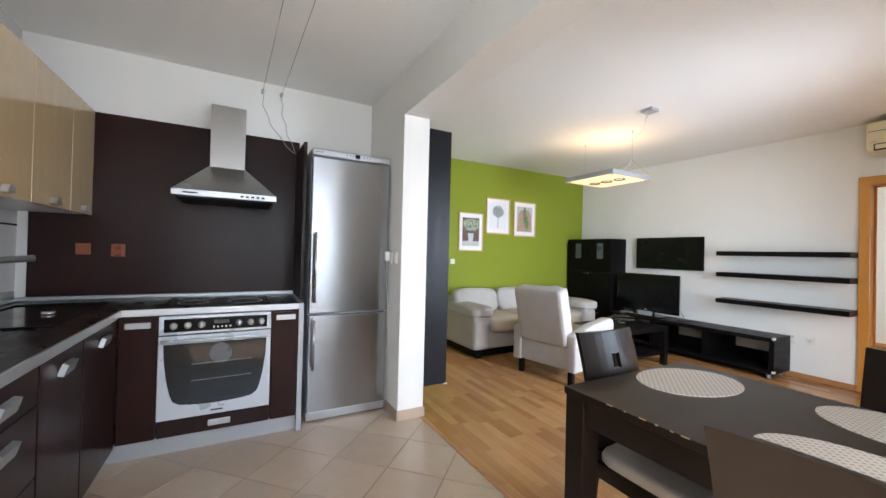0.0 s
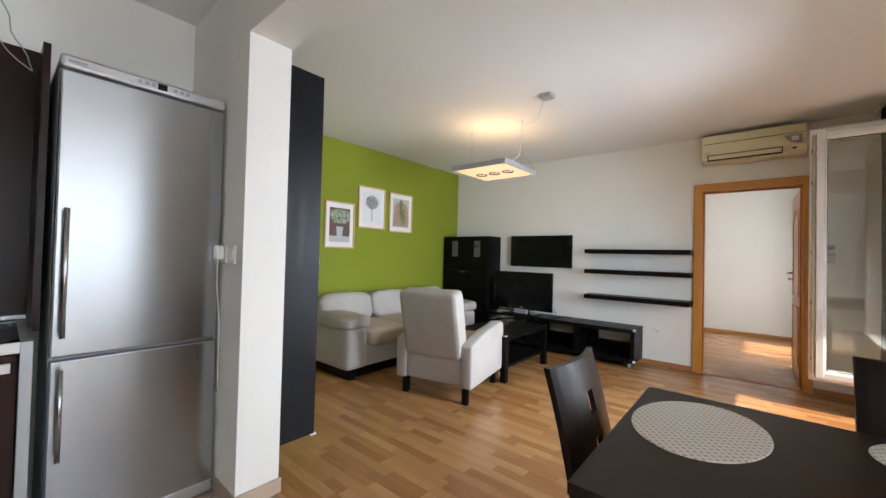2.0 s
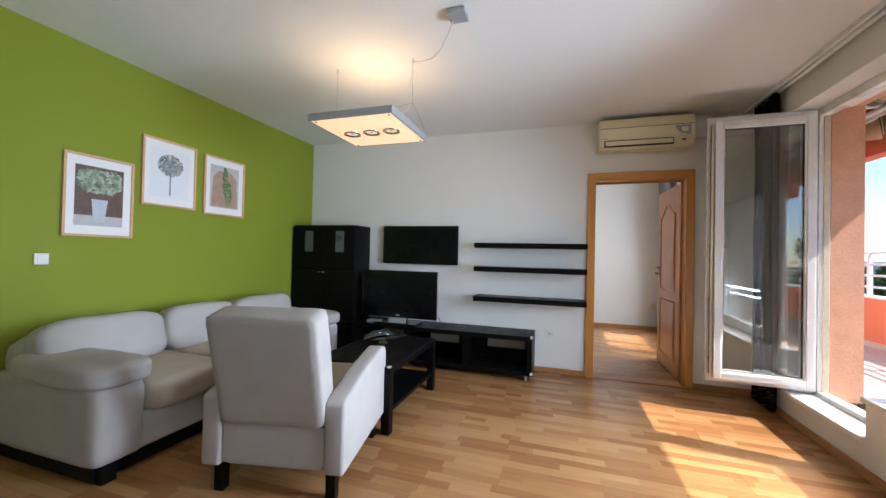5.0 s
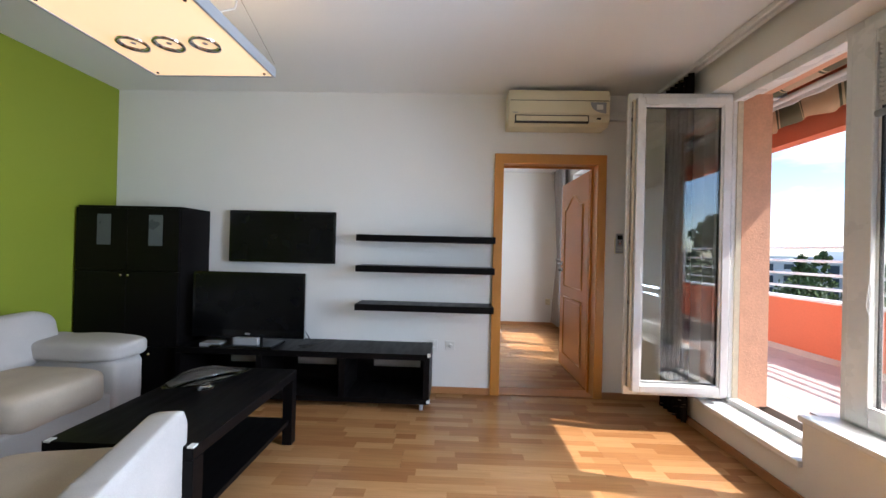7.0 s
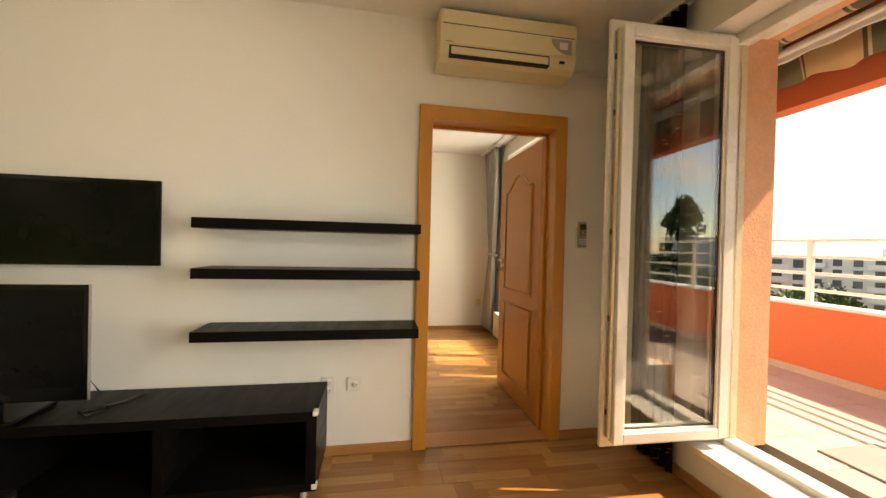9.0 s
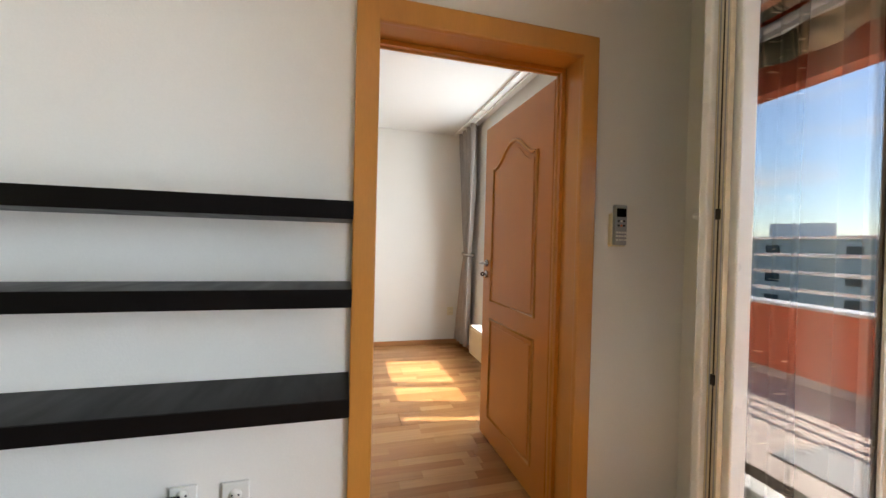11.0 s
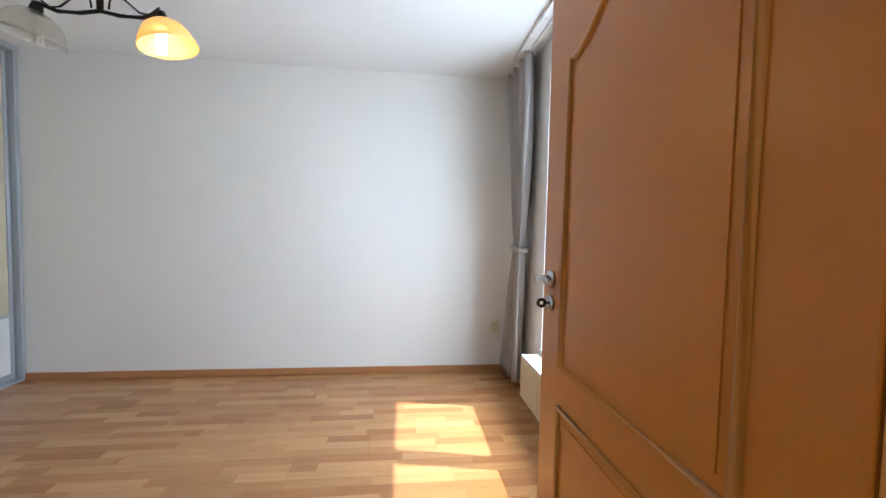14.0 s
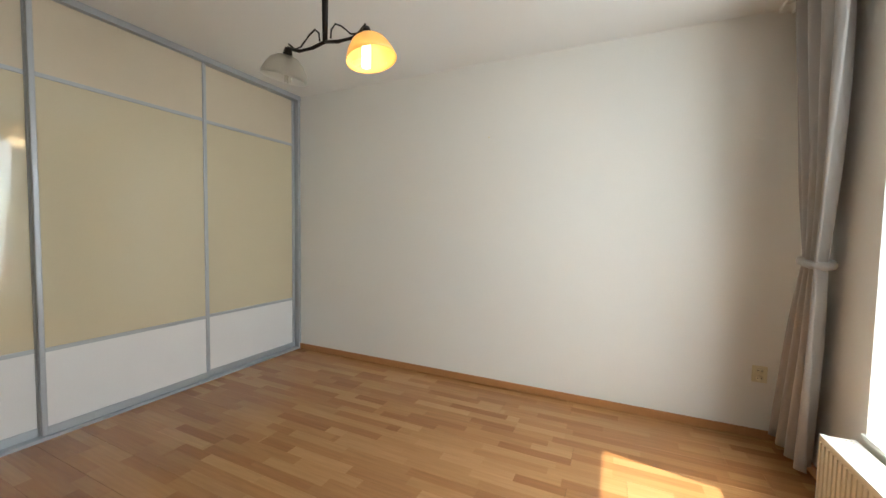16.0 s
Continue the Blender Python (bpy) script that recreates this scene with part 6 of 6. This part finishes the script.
for x, y, t in ((33, -33, 20), (46, -34, 60), (28, -46, -10), (42, -52, 30), (56, -46, 10), (60, -62, -20), (36, -64, 15), (52, -72, 40)):
    block("low house with red tiled roof", x, y, 13, 9, 4.8, t, 2, 4, WHITEBLD, ROOFTILE)


def tree(label, x, y, height, spread, seed, slim=1.0):
    t = thing("tree", label, "tree", pose(x, y, -14))
    rng = random.Random(seed)
    bm = bmesh.new()
    cyl(bm, (0, 0, 0), (0.2, 0.1, height * 0.8), spread * 0.1, spread * 0.03, 10)
    for k in range(9):
        a, z = rng.random() * math.tau, height * (0.25 + 0.06 * k)
        cyl(bm, (0.05, 0.03, z), (spread * 0.6 * math.cos(a), spread * 0.6 * math.sin(a), z + height * 0.14), spread * 0.035, spread * 0.012, 6)
    part("trunk", bm, BARK, t)
    vs, fs = [], []
    for c in range(70):
        u = rng.random()
        z = height * (0.2 + 0.8 * u)
        r = spread * (math.sin(math.pi * min(u * 0.86 + 0.12, 1)) ** 0.7) * math.sqrt(rng.random())
        a = rng.random() * math.tau
        cx, cy, cr = r * math.cos(a), r * math.sin(a), spread * (0.18 + 0.16 * rng.random())
        for k in range(60):
            p = Vector((rng.gauss(0, 1), rng.gauss(0, 1), rng.gauss(0, 1)))
            p = Vector((cx, cy, z)) + p.normalized() * cr * (0.5 + 0.6 * rng.random())
            q = Euler((rng.random() * 6, rng.random() * 6, rng.random() * 6)).to_matrix()
            s = 0.16 + 0.2 * rng.random()
            i = len(vs)
            vs += [tuple(p + q @ Vector(o)) for o in ((-s, 0, 0), (0, -s * 0.5, 0), (s, 0, 0), (0, s * 0.5, 0))]
            fs.append((i, i + 1, i + 2, i + 3))
    me = bpy.data.meshes.new("crown")
    me.from_pydata(vs, [], fs)
    me.materials.append(LEAFVAR)
    o = new("crown", me)
    o.parent = t


LEAFVAR = island_mat("leaf_greens", (0.02, 0.045, 0.012), (0.11, 0.17, 0.04))
tree("tall slim dark green tree", -23, -24, 19.5, 2.6, 1)
tree("tall dark green tree", -30, -22, 19, 2.8, 3)
tree("tall dark green tree", -37, -21, 20, 3.0, 4)
for k, (x, y, h) in enumerate(((62, -56, 16.5), (64.5, -55, 15.5), (72, -52, 15), (76, -50, 15.5), (80, -48, 14.8))):
    tree("tall slim poplar among the houses", x, y, h, 1.7, 40 + k)
for k, (x, y, h, s) in enumerate(((26, -30, 12, 3.5), (34, -33, 11.5, 4), (42, -30, 11, 4), (52, -44, 12, 4.5), (60, -40, 13, 4.5), (36, -48, 11, 4), (24, -44, 11, 4), (-14, -50, 12.5, 3), (-48, -38, 15, 4), (66, -70, 14, 5), (85, -45, 15, 5), (14, -48, 12, 4.5))):
    tree("leafy green tree among the houses", x, y, h, s, 10 + k)


# ---- floor pieces, last ----
def plank_floor(name, x0, x1, y0, y1, label, cut=None):
    bed = setting(name, boxes((x0, x1, y0, y1, -0.12, -0.009)), GROUT, label, "floor")
    w, length = 0.193, 1.285
    cache = {}
    nx = math.ceil((x1 - x0) / w)
    rng = random.Random(11)
    for i in range(nx):
        a, b = x0 + i * w, min(x0 + (i + 1) * w, x1)
        y = y0 - rng.random() * length
        while y < y1:
            c, d = max(y, y0), min(y + length, y1)
            y += length
            if d - c < 0.02 or b - a < 0.01:
                continue
            if cut and cut(a, b, c, d):
                continue
            key = (round(b - a, 3), round(d - c, 2))
            if key not in cache:
                bm = bmesh.new()
                gx, gy = b - a - 0.0004, d - c - 0.0004
                top = [(0.0004, 0.0004), (gx, 0.0004), (gx, gy), (0.0004, gy)]
                e = 0.0007
                t = [bm.verts.new((px + (e if px < 0.01 else -e), py + (e if py < 0.01 else -e), 0)) for px, py in top]
                m = [bm.verts.new((px, py, -e)) for px, py in top]
                lo = [bm.verts.new((px, py, -0.008)) for px, py in top]
                bm.faces.new(t)
                for k in range(4):
                    bm.faces.new((m[k], m[(k + 1) % 4], t[(k + 1) % 4], t[k]))
                    bm.faces.new((lo[k], lo[(k + 1) % 4], m[(k + 1) % 4], m[k]))
                o = part("plank", bm, FLOOR, bed)
                cache[key] = o.data
            else:
                o = new("plank", cache[key])
                o.parent = bed
            o.location = (a, c, 0)


plank_floor("floor_living", 1.36, 5.378, -0.83, 4.41, "beech laminate plank floor with three-strip pattern", lambda a, b, c, d: a > 2.6 and d < -0.34)
plank_floor("floor_bedroom", 5.37, 8.5, -0.34, 4.2, "beech laminate plank floor in the bedroom")
setting("floor_transition", boxes((1.335, 1.362, -0.83, 2.39, -0.004, 0.005), bevel=0.002), BASE, "beech transition strip between tiles and laminate", "trim")


def tile_floor(name, x0, x1, y0, y1, pitch, z, turn, material, label, origin):
    bed = setting(name, boxes((x0, x1, y0, y1, z - 0.12, z - 0.0025)), GROUT, label, "floor")
    ca, sa = math.cos(radians(turn)), math.sin(radians(turn))
    half = pitch / 2 - 0.0022
    n = int(max(x1 - x0, y1 - y0) / pitch) + 4
    whole = None
    for i in range(-n, n):
        for j in range(-n, n):
            cx = origin[0] + (i * ca - j * sa) * pitch
            cy = origin[1] + (i * sa + j * ca) * pitch
            poly = [(cx + (u * ca - v * sa) * half, cy + (u * sa + v * ca) * half) for u, v in ((-1, -1), (1, -1), (1, 1), (-1, 1))]
            inside = all(x0 <= x <= x1 and y0 <= y <= y1 for x, y in poly)
            for axis, lim, sign in ((0, x0, 1), (0, x1, -1), (1, y0, 1), (1, y1, -1)):
                out = []
                for k in range(len(poly)):
                    p, q = poly[k], poly[(k + 1) % len(poly)]
                    dp, dq = sign * (p[axis] - lim), sign * (q[axis] - lim)
                    if dp >= 0:
                        out.append(p)
                    if dp * dq < 0:
                        s = dp / (dp - dq)
                        out.append((p[0] + (q[0] - p[0]) * s, p[1] + (q[1] - p[1]) * s))
                poly = out
                if not poly:
                    break
            if len(poly) < 3:
                continue
            if inside and whole:
                o = new("tile", whole)
                o.parent = bed
            else:
                bm = bmesh.new()
                mx, my = sum(p[0] for p in poly) / len(poly), sum(p[1] for p in poly) / len(poly)
                if inside:
                    mx, my = cx, cy
                t = [bm.verts.new(((px - cx) + (mx - px) * 0.008, (py - cy) + (my - py) * 0.008, 0)) for px, py in poly]
                lo = [bm.verts.new((px - cx, py - cy, -0.003)) for px, py in poly]
                bm.faces.new(t)
                for k in range(len(poly)):
                    bm.faces.new((lo[k], lo[(k + 1) % len(poly)], t[(k + 1) % len(poly)], t[k]))
                o = part("tile", bm, material, bed)
                if inside:
                    whole = o.data
            o.location = (cx, cy, z)


tile_floor("floor_kitchen", -1.12, 1.345, -0.83, 3.19, 0.338, 0.0, 45, TILE, "beige kitchen floor tiles laid diagonally", (-0.069, 2.117))
tile_floor("floor_terrace_tiles", 2.75, 9.6, -2.26, -0.762, 0.3, 0.21, 0, TERRTILE, "pale terracotta terrace tiles", (2.9, -0.9))
